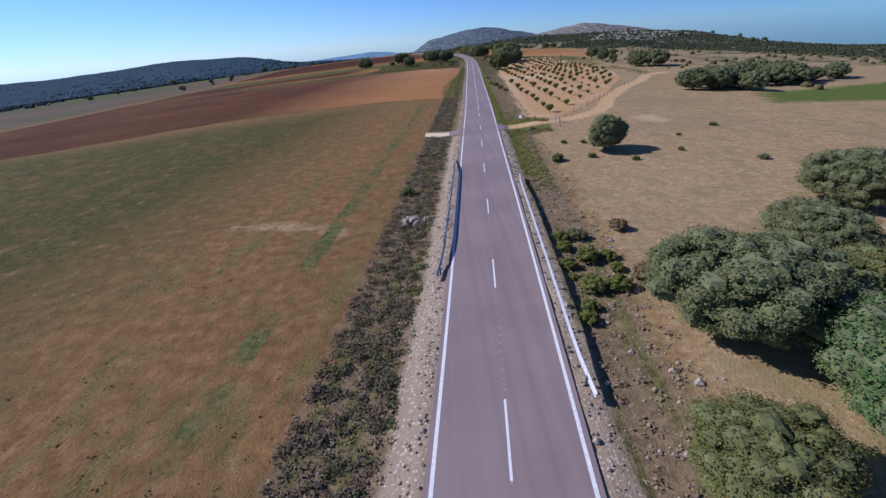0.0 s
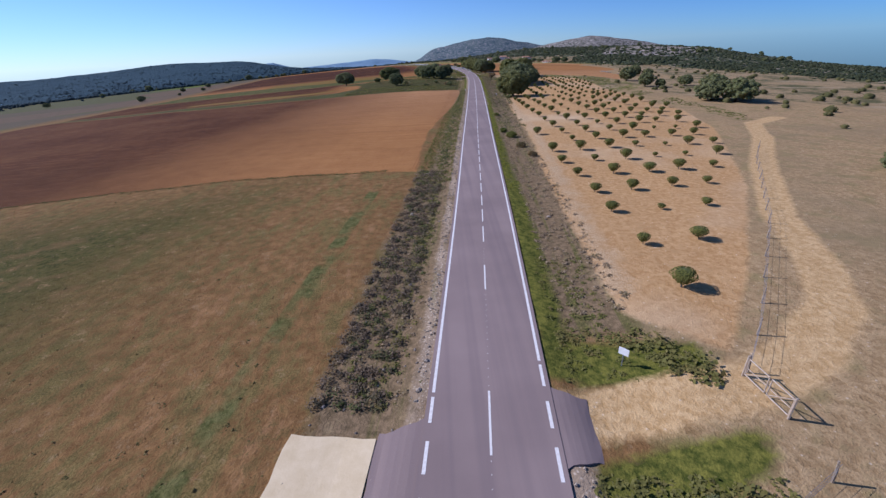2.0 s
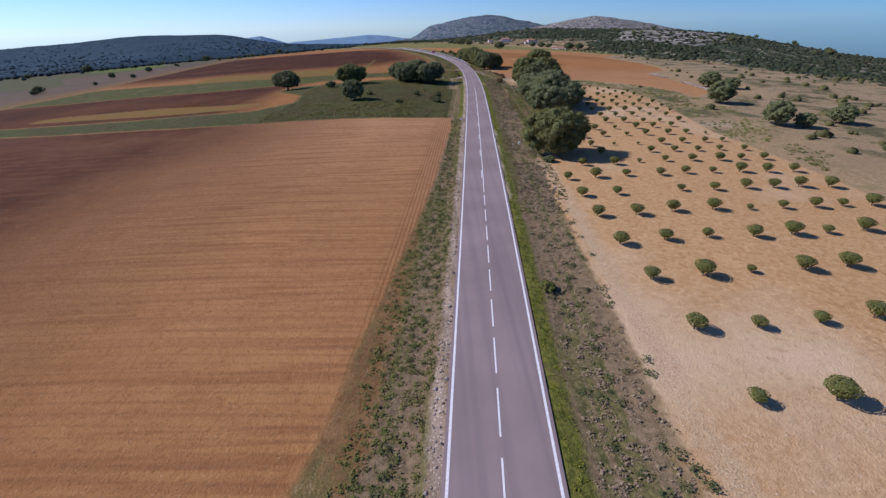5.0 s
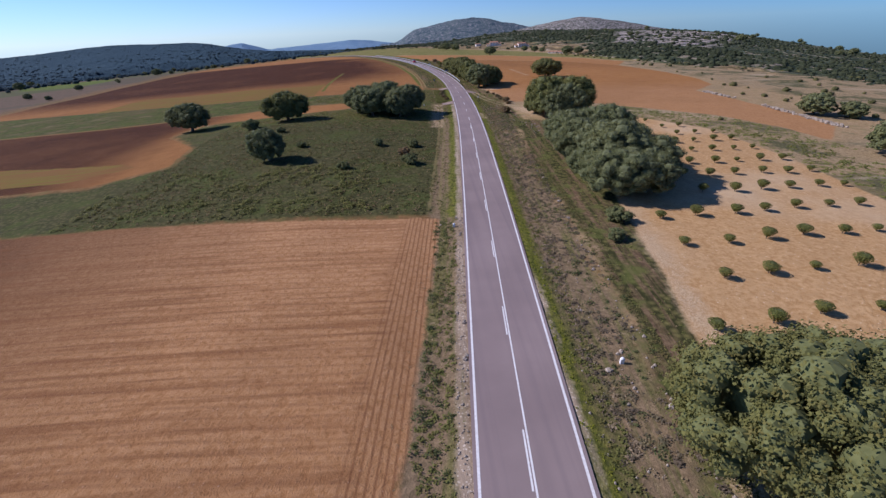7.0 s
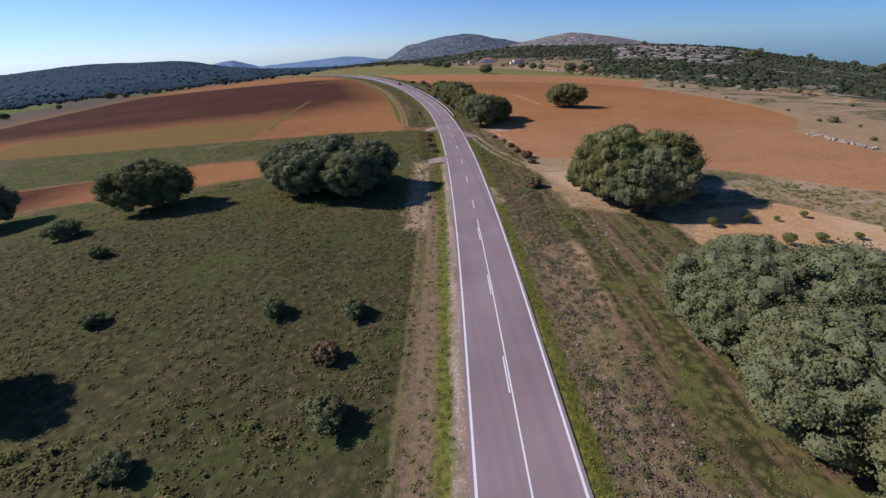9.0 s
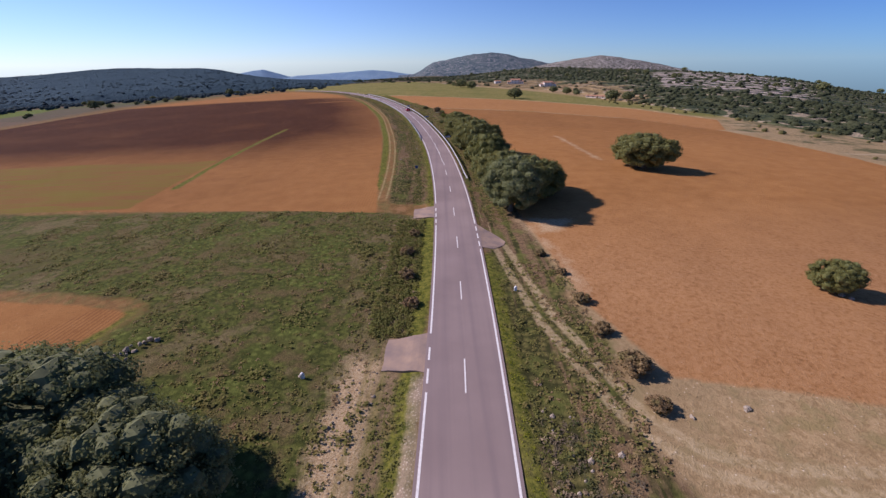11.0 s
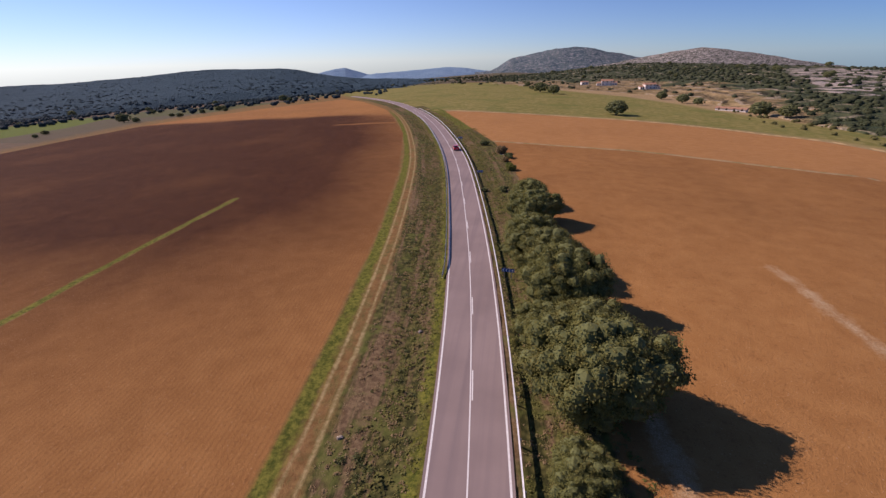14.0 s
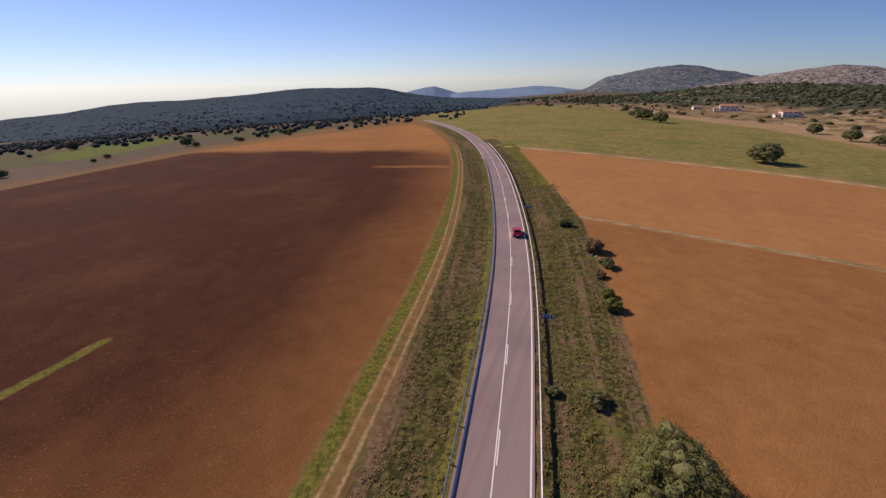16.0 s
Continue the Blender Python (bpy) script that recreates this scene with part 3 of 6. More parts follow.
    floats(ob, "crop", mx(inside(gx, gy, [(-285, 580), (-280, 622), (-350, 722), (-420, 770), (-430, 690), (-350, 600)]), inside(gx, gy, [(60, 80), (66, 94), (140, 112), (170, 100), (110, 72)])))
    floats(ob, "verge", mx(strip(s, d, -99, 118, -9, -3.0), mx(strip(s, d, 118, 366, -7.5, -3.0), mx(strip(s, d, -99, 68, 3, 8), strip(s, d, 80, 330, 3, 9.5)))))
    lush = mx(strip(s, d, 112, 352, 3.0, 4.5), mx(strip(s, d, 76, 112, 3, 5), strip(s, d, 45, 70, 3.9, 6.5)))
    lush = mx(lush, mx(strip(s, d, 338, 640, -4.3, -3.0), strip(s, d, 380, 640, -14.9, -13.2)))
    lush = mx(lush, mx(strip(s, d, 245, 366, -5.2, -3.3), strip(s, d, 555, 640, 9, 16)))
    lush = mx(lush, mx(along(gx, gy, [(-34, 384), (-36.5, 408), (-37.5, 425), (-38, 461)], 0.8), along(gx, gy, [(-11.2, 332), (-10.4, 338)], 0.6)))
    lush = mx(lush, balk - 0.25)
    lush = mx(lush, inside(gx, gy, [(-5.2, 205.2), (2.3, 206.4), (2.0, 203.2)]))
    lush = mx(lush, mx(inside(gx, gy, [(5.6, 66.5), (6.3, 70.4), (14.5, 71.6), (14, 69.8), (9, 67.5)]), strip(s, d, 75.5, 79, 4.6, 12)))
    floats(ob, "lush", lush)
    floats(ob, "scrub", mx(inside(gx, gy, [(25.5, 290), (33, 292), (34, 318), (31, 328), (25, 330)]), mx(mx(strip(s, d, 372, 800, -11.2, -3), strip(s, d, 340, 364, -9, -3)), mx(mx(mx(strip(s, d, 325, 660, 3, 11), strip(s, d, 440, 640, 9, 16)), strip(s + 9 * waves(gx * 0.8, gy * 0.8), d + 2.5 * waves(gy, gx), 208, 302, 9.5, 24)), np.minimum(inside(gx, gy, [rd(318, 9), rd(366, 9), (31, 366), (31.5, 352), (33.5, 330), (30, 316)]), 3)))))
    floats(ob, "plain", mx(np.minimum(-gx - 212 + 12 * waves(gx * 0.1, gy * 0.1), gy + 500), mx(gy - 1150, np.minimum(gx - 330, gy + 300))))
    floats(ob, "old_lane", np.minimum(s + 60, 112 - s))
    floats(ob, "track", mx(along(gx, gy, TRACK, 1.55), along(gx, gy, [(-30, 630), (-20, 623), (46, 608.5), (93, 592.5), (134, 556.5), (155, 507)], 1.2)))
    floats(ob, "lane", np.minimum(s - 373, 640 - s))
    floats(ob, "meadow_lane", np.minimum(s - 247, 334 - s))
    floats(ob, "trackway", beside(gx, gy, TRACK_B))
    floats(ob, "gravel", mx(mx(strip(s, d, -60, 68, -4.9, -3.0), strip(s, d, 68, 330, -4.0, -3.0)), mx(strip(s, d, -60, 72, 3, 4.4), strip(s, d, 190, 232, 3.0, 3.6))))
    floats(ob, "bare", mx(strip(s, d, 298, 332, -9.9, -6.7) - 0.2, mx(along(gx, gy, [(-25, 35), (-20, 34), (-16, 32.8), (-14.5, 31.8)], 0.35), mx(mx(inside(gx, gy, [(22, 16), (34, 18), (36, 26), (24, 23)]), inside(gx, gy, [(28.3, 72), (31, 75), (33.4, 74.6), (33.8, 69.5), (31.5, 67.4)])), mx(along(gx, gy, [(13, 84), (20, 148), (24, 208), (29, 218), (34, 243)], 0.8), mx(along(gx, gy, [(39, 318), (44, 316), (52, 316)], 0.6), mx(along(gx, gy, [(31.2, 363), (32.2, 360), (34.2, 347), (34.6, 341)], 0.35), mx(inside(gx, gy, [(32, 364), (40, 363), (37, 357), (33, 357)]) - 0.8, mx(mx(mx(along(gx, gy, [(59, 404), (58, 420), (57, 440)], 0.35), along(gx, gy, [(35.6, 374), (35.2, 390), (33.6, 408), (32, 425), (29.5, 440)], 0.55)), along(gx, gy, [(24.2, 312), (24.6, 306)], 0.5)), inside(gx, gy, [(33, 320), (52, 319), (58, 314), (50, 300), (36, 306)]) - 1)))))))))
    return tagged(ob, "dry farmland with fields, verges and dirt tracks", "ground", kind="structure")


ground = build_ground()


# ---------------------------------------------------------------- the road
def ribbon(name, s0, s1, d0, d1, z, material, parent=None, step=2.0, thick=0.0):
    """A band along the road between two offsets, with turned-down edges when it has thickness."""
    n = max(2, int((s1 - s0) / step) + 1)
    s = np.linspace(s0, s1, n)
    rows = []
    for d, dz in ((d0, -thick), (d0, 0), (d1, 0), (d1, -thick)) if thick else ((d0, 0), (d1, 0)):
        x, y = rd(s, d)
        cx, cy = rd(s, 0)
        rows.append(np.stack([x, y, height(cx, cy, s, np.zeros(n)) + z + dz], 1))
    k = len(rows)
    co = np.stack(rows, 1).reshape(-1, 3)
    quads = [(i * k + j, i * k + j + 1, (i + 1) * k + j + 1, (i + 1) * k + j) for i in range(n - 1) for j in range(k - 1)]
    me = bpy.data.meshes.new(name)
    me.from_pydata(co.tolist(), [], [q[::-1] for q in quads])
    me.materials.append(material)
    ob = new(name, me)
    ob.parent = parent
    me.update()
    return ob


road = tagged(ribbon("road", -58, 860, -3.15, 3.15, 0.06, MAT_ASPHALT, thick=0.3), "worn two-lane asphalt country road, purple-grey", "road", kind="structure")


def link(name, bm, material, parent=None, label=""):
    """Links a bmesh as one mesh object under a thing or a part."""
    me = bpy.data.meshes.new(name)
    bm.to_mesh(me)
    bm.free()
    for m in material if isinstance(material, (list, tuple)) else [material]:
        me.materials.append(m)
    ob = new(name, me)
    ob.parent = parent
    return tagged(ob, label) if label else ob


def from_arrays(name, co, faces, material, parent=None, smooth=False):
    me = bpy.data.meshes.new(name)
    me.from_pydata(co.tolist() if hasattr(co, "tolist") else co, [], faces.tolist() if hasattr(faces, "tolist") else faces)
    for m in material if isinstance(material, (list, tuple)) else [material]:
        me.materials.append(m)
    if smooth:
        me.polygons.foreach_set("use_smooth", np.ones(len(me.polygons), bool))
    ob = new(name, me)
    ob.parent = parent
    return ob


def thing(name, label, category, group="", at=(0, 0, 0), kind=""):
    ob = new(name)
    ob.empty_display_size = 0.2
    ob.location = at
    return tagged(ob, label, category, group, kind)


def on_ground(x, y):
    return float(height(np.array([x]), np.array([y]))[0])


# lane marks: edge lines, broken in front of the side tracks, and the centre line with its three patterns
MARK_Z = 0.066
for side in (-1, 1):
    gaps = [(66.5, 74.5), (328, 335), (361, 371)] if side < 0 else [(69, 77), (352.6, 361.4)]
    at = -58.0
    for a, b in gaps + [(858, 858)]:
        tagged(ribbon("edge_line", at, a, side * 2.86 - 0.08, side * 2.86 + 0.08, MARK_Z, MAT_PAINT, road), "white painted edge line")
        k = a + 0.9
        while k + 1.6 < b:
            ribbon("edge_dash", k, k + 1.6, side * 2.86 - 0.08, side * 2.86 + 0.08, MARK_Z, MAT_PAINT, road, step=0.8)
            k += 2.6
        at = b


def dash(s, d=0.0, length=3.7):
    ribbon("centre_dash", s, s + length, d - 0.055, d + 0.055, MARK_Z, MAT_PAINT, road, step=1.3)


for s in (-41, -28.5, -16, -3.5, 8.8, 21.4, 33.6, 46.2, 58.9, 71, 84.5):
    dash(s)
for k in range(22):
    dash(92.6 + 4.76 * k, 0, 3.5)
for k in range(9):
    dash(198.3 + 11.95 * k, -0.14, 3.6)
tagged(ribbon("centre_line", 196, 300, -0.02, 0.09, MARK_Z, MAT_PAINT, road), "white unbroken centre line")
for s in (304, 316, 328, 340.6, 353, 365, 377.5, 390):
    dash(s)
tagged(ribbon("centre_line", 402, 640, -0.09, 0.02, MARK_Z, MAT_PAINT, road), "white unbroken centre line")
for k in range(18):
    dash(398.5 + 12.6 * k, 0.14, 3.6)


# faint setting-out dots between the dashes
at = np.arange(-57, 92, 0.62)
px, py = rd(at, 0.0)
pz = height(px, py, at, np.zeros(len(at))) + 0.067
dots = (np.stack([px, py, pz], 1)[:, None] + np.array([(-0.018, -0.025, 0), (0.018, -0.025, 0), (0.018, 0.025, 0), (-0.018, 0.025, 0)])[None]).reshape(-1, 3)
tagged(from_arrays("paint_dots", dots, np.arange(len(dots)).reshape(-1, 4), MAT_PAINT, road), "row of small white paint dots", kind="stuff")


# ---------------------------------------------------------------- hills
def ridge(name, profile, dist, depth, material, label, seed, bumps=1.0, bend=0.85, eye=(5, 200, 18), near=None, far=None):
    """A long hill: azimuth and elevation of its crest in degrees as seen from the middle of the walk."""
    az = np.array([p[0] for p in profile])
    el = np.array([p[1] for p in profile])
    a = np.linspace(az[0], az[-1], 200)
    e = np.interp(a, az, el)
    f = np.interp(a, az, [p[2] for p in profile])
    e = np.convolve(np.pad(e, 4, mode="edge"), np.ones(9) / 9, mode="valid")
    q0 = np.interp(a, *zip(*near)) if near else np.full(len(a), float(dist - depth))
    dist = np.interp(a, *zip(*far)) if far else np.full(len(a), float(dist))
    foot = eye[2] + q0 * np.tan(np.radians(f))
    if near:
        foot = height(eye[0] + q0 * np.sin(np.radians(a)), eye[1] + q0 * np.cos(np.radians(a))) - 0.8
    rows = 26
    rng = np.random.default_rng(seed)
    co = np.zeros((rows + 8, len(a), 3))
    for i in range(rows + 8):
        u = i / (rows - 1)
        q = q0 + (dist - q0) * u
        up = u ** bend
        crest = eye[2] + dist * np.tan(np.radians(e))
        z = foot + (crest - foot) * up if u < 1 else crest - (q - dist) * 0.15
        n = sum(np.sin(a * q2 + rng.uniform(0, 6.28) + i * g) * w for q2, g, w in ((1.1, 0.5, 1.0), (2.7, 0.8, 0.6), (6.1, 1.3, 0.35), (13.0, 1.9, 0.2)))
        z = z - (14 if i == 0 else 0)                  # the foot runs into the ground
        z = z + n * bumps * max(10.0, abs((crest - foot).mean())) * 0.035 * min(1, 2.2 * (1 - u) if u < 1 else 1)
        co[i, :, 0] = eye[0] + q * np.sin(np.radians(a))
        co[i, :, 1] = eye[1] + q * np.cos(np.radians(a))
        co[i, :, 2] = z
    nx = len(a)
    i = (np.arange(rows + 7)[:, None] * nx + np.arange(nx - 1)[None]).ravel()
    ob = from_arrays(name, co.reshape(-1, 3), np.stack([i, i + 1, i + nx + 1, i + nx], 1), material, smooth=True)
    u = np.repeat(np.arange(rows + 8) / (rows - 1), nx)
    az2 = np.tile(a, rows + 8)
    floats(ob, "rise", u)
    floats(ob, "foot", np.clip(1.25 - u * 3.0, 0, 1) * np.clip((24 - az2) / 5, 0, 1) * np.clip((az2 + 6) / 6, 0, 1) + np.clip(1.3 - u * 11, 0, 1) * np.clip((az2 - 34) / 4, 0, 1))
    floats(ob, "ledge", np.clip((u - 0.22) / 0.16, 0, 1) * np.clip((0.95 - u) / 0.1, 0, 1) * (np.clip((az2 - 22.5) / 2.5, 0, 1) * np.clip((37 - az2) / 2.5, 0, 1) + 0.75 * np.clip(1 - np.abs(u - 0.62) * 7, 0, 1) * np.clip(1 - np.abs(az2 - 41) / 3.5, 0, 1)))
    tagged(ob, label, "hill", kind="structure")
    return co


MAT_HILL_WOOD = terrace_material("terraced_hillside")
MAT_HILL_ROCK = hill_material("rocky_hill", (0.045, 0.055, 0.042), (0.12, 0.11, 0.085), (0.50, 0.44, 0.385), 0.68, 1.3)
# blue cast of the far mountains: haze put into the base colour
MAT_HILL_FAR = hill_material("hazed_mountain", (0.065, 0.10, 0.115), (0.12, 0.15, 0.15), (0.29, 0.28, 0.27), 0.5, 0.9)
MAT_HILL_HAZE = hill_material("hazed_distance", (0.20, 0.32, 0.42), (0.235, 0.35, 0.445), (0.235, 0.35, 0.445), 0.0)
# woodland green shifted to blue, so the ridge carries painted haze
MAT_HILL_LEFT = hill_material("hazed_wooded_ridge", (0.038, 0.068, 0.084), (0.048, 0.082, 0.098), (0.058, 0.092, 0.106), 0.1, 2.2)
HILL_WEST = ridge("hill_west", [(-85, -4.2, -7.5), (-70, -2.9, -6.8), (-60, -2.0, -5.6), (-55, -1.65, -5.0), (-51, -1.0, -4.6), (-46, -1.0, -3.8), (-41, -0.75, -3.2), (-37, -0.45, -2.9), (-33.3, -0.1, -2.6), (-30, -0.3, -2.4), (-26.4, -0.2, -2.2), (-23.6, -0.6, -2.0), (-21, -1.2, -1.9), (-18, -1.55, -1.8), (-12, -1.75, -2.0), (-7, -1.8, -2.4), (-3, -2.1, -2.7), (2, -2.9, -3.2)], 1700, 850, MAT_HILL_LEFT, "long low ridge of dark woodland, blue haze in its colour", 1, 1.6)
ridge("hill_far_a", [(-26, -1.6, -3), (-23.6, -1.0, -3), (-22.2, -0.72, -3), (-21, -0.6, -3), (-19.8, -0.95, -3), (-18.4, -1.4, -3), (-15, -1.7, -3)], 4300, 300, MAT_HILL_HAZE, "distant mountain painted pale blue with haze", 2, 0.2)
ridge("hill_far_b", [(-19, -1.7, -3), (-17.5, -1.35, -3), (-13.5, -1.15, -3), (-11, -1.0, -3), (-8.7, -0.82, -3), (-6.5, -0.95, -3), (-3.6, -1.35, -3), (0, -1.4, -3)], 4100, 300, MAT_HILL_HAZE, "distant hills painted pale blue with haze", 3, 0.2)
ridge("hill_mesa", [(-5, -1.6, -2), (-2.8, -1.3, -2), (-0.9, -0.1, -2), (1.3, 0.25, -2), (4.0, 0.85, -2), (6.2, 0.95, -2), (8.4, 0.88, -2), (10.4, 0.4, -2), (12.6, -0.05, -2), (14.5, -0.5, -2), (18, -1.2, -2)], 3700, 700, MAT_HILL_FAR, "bare grey mountain with a flat top, haze in its colour", 4, 0.9)
ridge("hill_rocky", [(8, -1.2, -2), (11, -0.75, -2), (13.7, -0.3, -2), (16.5, 0.25, -2), (19.6, 0.55, -2), (21.5, 0.35, -2), (23.6, 0.0, -2), (27, -0.65, -2), (30, -1.2, -2.5), (36, -2.2, -3)], 3200, 900, MAT_HILL_ROCK, "pale rocky hill dotted with scrub", 5, 0.8)
EAST_FOOT = [(-12, 900), (0, 760), (14, 620), (20, 430), (25, 350), (31, 290), (40, 240), (50, 200), (75, 165), (120, 170)]
EAST_CREST = [(-12, 1500), (16, 1450), (24, 1150), (36, 1000), (44, 800), (50, 680), (60, 560), (120, 430)]
HILL_EAST = ridge("hill_east", [(-12, -2.4, 0), (-6, -2.0, 0), (-1, -1.7, 0), (3.5, -1.4, 0), (6, -1.1, 0), (9, -0.8, 0), (12.5, -0.55, 0), (16, -0.6, 0), (21, -0.78, 0), (26, -0.85, 0), (30, -1.0, 0), (33, -1.2, 0), (36, -1.6, 0), (40, -2.3, 0), (44, -3.0, 0), (48, -3.6, 0), (56, -4.3, 0), (75, -5.0, 0), (120, -6.0, 0)], 1500, 1000, MAT_HILL_WOOD, "broad hillside of dark scrub with pale rock ledges", 6, 0.7, 1.15, near=EAST_FOOT, far=EAST_CREST)


def hill_at(x, y, eye=(5, 200)):
    """Height of the eastern hillside, or a low number off it."""
    grid = HILL_EAST
    a, q = math.degrees(math.atan2(x - eye[0], y - eye[1])), math.hypot(x - eye[0], y - eye[1])
    q0 = float(np.interp(a, *zip(*EAST_FOOT)))
    i, j = (q - q0) / (float(np.interp(a, *zip(*EAST_CREST))) - q0) * 25, (a + 12) / 132 * (grid.shape[1] - 1)
    if not (0 <= i < grid.shape[0] - 1 and 0 <= j < grid.shape[1] - 1):
        return -999.0
    return float(grid[int(round(i)), int(round(j)), 2])


def on_land(x, y):
    return max(on_ground(x, y), hill_at(x, y))


# ---------------------------------------------------------------- trees
def leaf_quads(rng, centre, normal, size, lift=(-0.12, 0.02, 0.3), mess=0.42):
    """Small bent leaf sprays: quads about the given places, facing roughly along the normals."""
    n = len(centre)
    nrm = normal + np.array(lift) + rng.normal(0, mess, (n, 3))
    nrm /= np.linalg.norm(nrm, axis=1)[:, None]
    t = np.cross(nrm, rng.normal(0, 1, (n, 3)))
    t /= np.linalg.norm(t, axis=1)[:, None] + 1e-9
    b = np.cross(nrm, t)
    s = size * rng.uniform(0.6, 1.35, (n, 1))
    t, b = t * s, b * s * rng.uniform(0.5, 0.9, (n, 1))
    co = np.stack([centre - t, centre - b * 0.9, centre + t, centre + b], 1)
    co[:, 1] -= nrm * s * 0.25
    co[:, 3] -= nrm * s * 0.25
    return co.reshape(-1, 3), np.arange(4 * n).reshape(n, 4)


def lump(rng, rings=7, segs=10, rough=0.25):
    """A rough closed lump of radius one."""
    co, faces = [(0, 0, 1)], []
    ph = rng.uniform(0, 6.28, 6)
    for i in range(1, rings):
        th = math.pi * i / rings
        for j in range(segs):
            a = 2 * math.pi * j / segs
            r = 1 + rough * (math.sin(2 * a + ph[0] + 2 * th) * math.sin(3 * th + ph[1]) + 0.5 * math.sin(5 * a + ph[2]) * math.sin(4 * th + ph[3]))
            co.append((r * math.sin(th) * math.cos(a), r * math.sin(th) * math.sin(a), r * math.cos(th)))
    co.append((0, 0, -1))
    for j in range(segs):
        faces.append((0, 1 + j, 1 + (j + 1) % segs))
        last = 1 + (rings - 2) * segs
        faces.append((len(co) - 1, last + (j + 1) % segs, last + j))
        for i in range(rings - 2):
            a, b = 1 + i * segs + j, 1 + i * segs + (j + 1) % segs
            faces.append((a, a + segs, b + segs, b))
    return np.array(co), faces


def crown_mesh(name, seed, radius, top, base, clumps, per, leaf, mats, flat=1.0, size=(0.09, 0.24), ragged=1.0):
    """A crown of leafy clumps over a dome, with gaps and an uneven outline."""
    rng = np.random.default_rng(seed)
    mid, half = (top + base) / 2, (top - base) / 2
    lobes = rng.uniform(0, 6.28, 4)
    verts, faces, slots, at = [], [], [], 0
    for k in range(clumps):
        u = (k + 0.5) / clumps
        zc = 1 - 1.85 * u
        a = 2.39996 * k + rng.normal(0, 0.2)
        w = math.sqrt(max(0.0, 1 - min(1, abs(zc)) ** 2.2))
        out = 0.74 + ragged * 0.14 * math.sin(2 * a + lobes[0]) + ragged * (0.1 * math.sin(3 * a + lobes[1]) + rng.uniform(-0.1, 0.14))
        c = np.array([radius * out * w * math.cos(a), radius * out * w * math.sin(a), mid + half * flat * zc * (0.84 + rng.uniform(-0.12, 0.12))])
        cr = radius * rng.uniform(*size)
        v = rng.normal(0, 1, (per, 3))
        v[:, 2] = np.abs(v[:, 2]) * 0.9 - 0.35
        v += np.array([math.cos(a), math.sin(a), 0.5]) * 0.45
        v /= np.linalg.norm(v, axis=1)[:, None]
        co, fa = leaf_quads(rng, c + v * cr * rng.uniform(0.7, 1.25, (per, 1)) * np.array([1, 1, 0.8]), v, leaf)
        verts.append(co)
        faces += (fa + at).tolist()
        slots += [0] * len(fa)
        at += len(co)
        # inner lumps take the second material; on oaks its dark tone is painted shade
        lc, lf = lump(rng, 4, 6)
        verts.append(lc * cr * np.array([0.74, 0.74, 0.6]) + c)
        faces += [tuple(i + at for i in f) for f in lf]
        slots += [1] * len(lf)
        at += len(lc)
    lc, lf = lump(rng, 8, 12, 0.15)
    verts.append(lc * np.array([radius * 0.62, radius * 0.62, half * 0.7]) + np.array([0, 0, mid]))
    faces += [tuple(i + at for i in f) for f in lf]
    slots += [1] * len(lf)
    me = bpy.data.meshes.new(name)
    me.from_pydata(np.concatenate(verts).tolist(), [], faces)
    for m in mats:
        me.materials.append(m)
    me.polygons.foreach_set("material_index", np.array(slots, dtype=np.int32))
    return me


def tube(bm, path, radii, segs=7):
    """A tapered limb along a path."""
    rings = []
    for i, p in enumerate(path):
        t = (Vector(path[min(i + 1, len(path) - 1)]) - Vector(path[max(i - 1, 0)])).normalized()
        q = t.to_track_quat("Z", "Y")
        rings.append([bm.verts.new(Vector(p) + q @ Vector((radii[i] * math.cos(6.2832 * k / segs), radii[i] * math.sin(6.2832 * k / segs), 0))) for k in range(segs)])
    for a, b in zip(rings[:-1], rings[1:]):
        for k in range(segs):
            bm.faces.new((a[k], a[(k + 1) % segs], b[(k + 1) % segs], b[k]))
    bm.faces.new(rings[-1])
    bm.faces.new(rings[0][::-1])


def trunk_mesh(name, seed, r, fork, reach, limbs=4):
    rng = random.Random(seed)
    bm = bmesh.new()
    tube(bm, [(0, 0, -0.3), (0.02, 0, 0.1), (0.06, 0.03, fork * 0.6), (0.1, 0.05, fork)], [r * 1.5, r * 1.15, r * 0.95, r * 0.85], 9)
    for k in range(limbs):
        a = 6.2832 * k / limbs + rng.uniform(-0.4, 0.4)
        c, s = math.cos(a), math.sin(a)
        q = reach * rng.uniform(0.45, 0.7)
        tube(bm, [(0.08, 0.04, fork * 0.85), (c * q * 0.35, s * q * 0.35, fork + q * 0.4), (c * q * 0.75, s * q * 0.75, fork + q * 0.65), (c * q, s * q, fork + q * 0.95)], [r * 0.6, r * 0.45, r * 0.3, r * 0.12])
    me = bpy.data.meshes.new(name)
    bm.to_mesh(me)
    bm.free()
    me.materials.append(MAT_BARK)
    return me


def make_tree(seed, radius, top, base, clumps, per, leaf, label, category="tree", name="holm_oak", mats=None, group="holm oaks on the farmland", trunk=0.26, flat=1.0, size=(0.09, 0.24), ragged=1.0):
    root = thing(name, label, category, group)
    t = new("trunk", trunk_mesh("trunk", seed, trunk, base + 0.35, radius * 0.85))
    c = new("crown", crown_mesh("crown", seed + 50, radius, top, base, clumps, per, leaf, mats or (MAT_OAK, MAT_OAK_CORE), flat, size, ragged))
    t.parent = c.parent = root
    return root


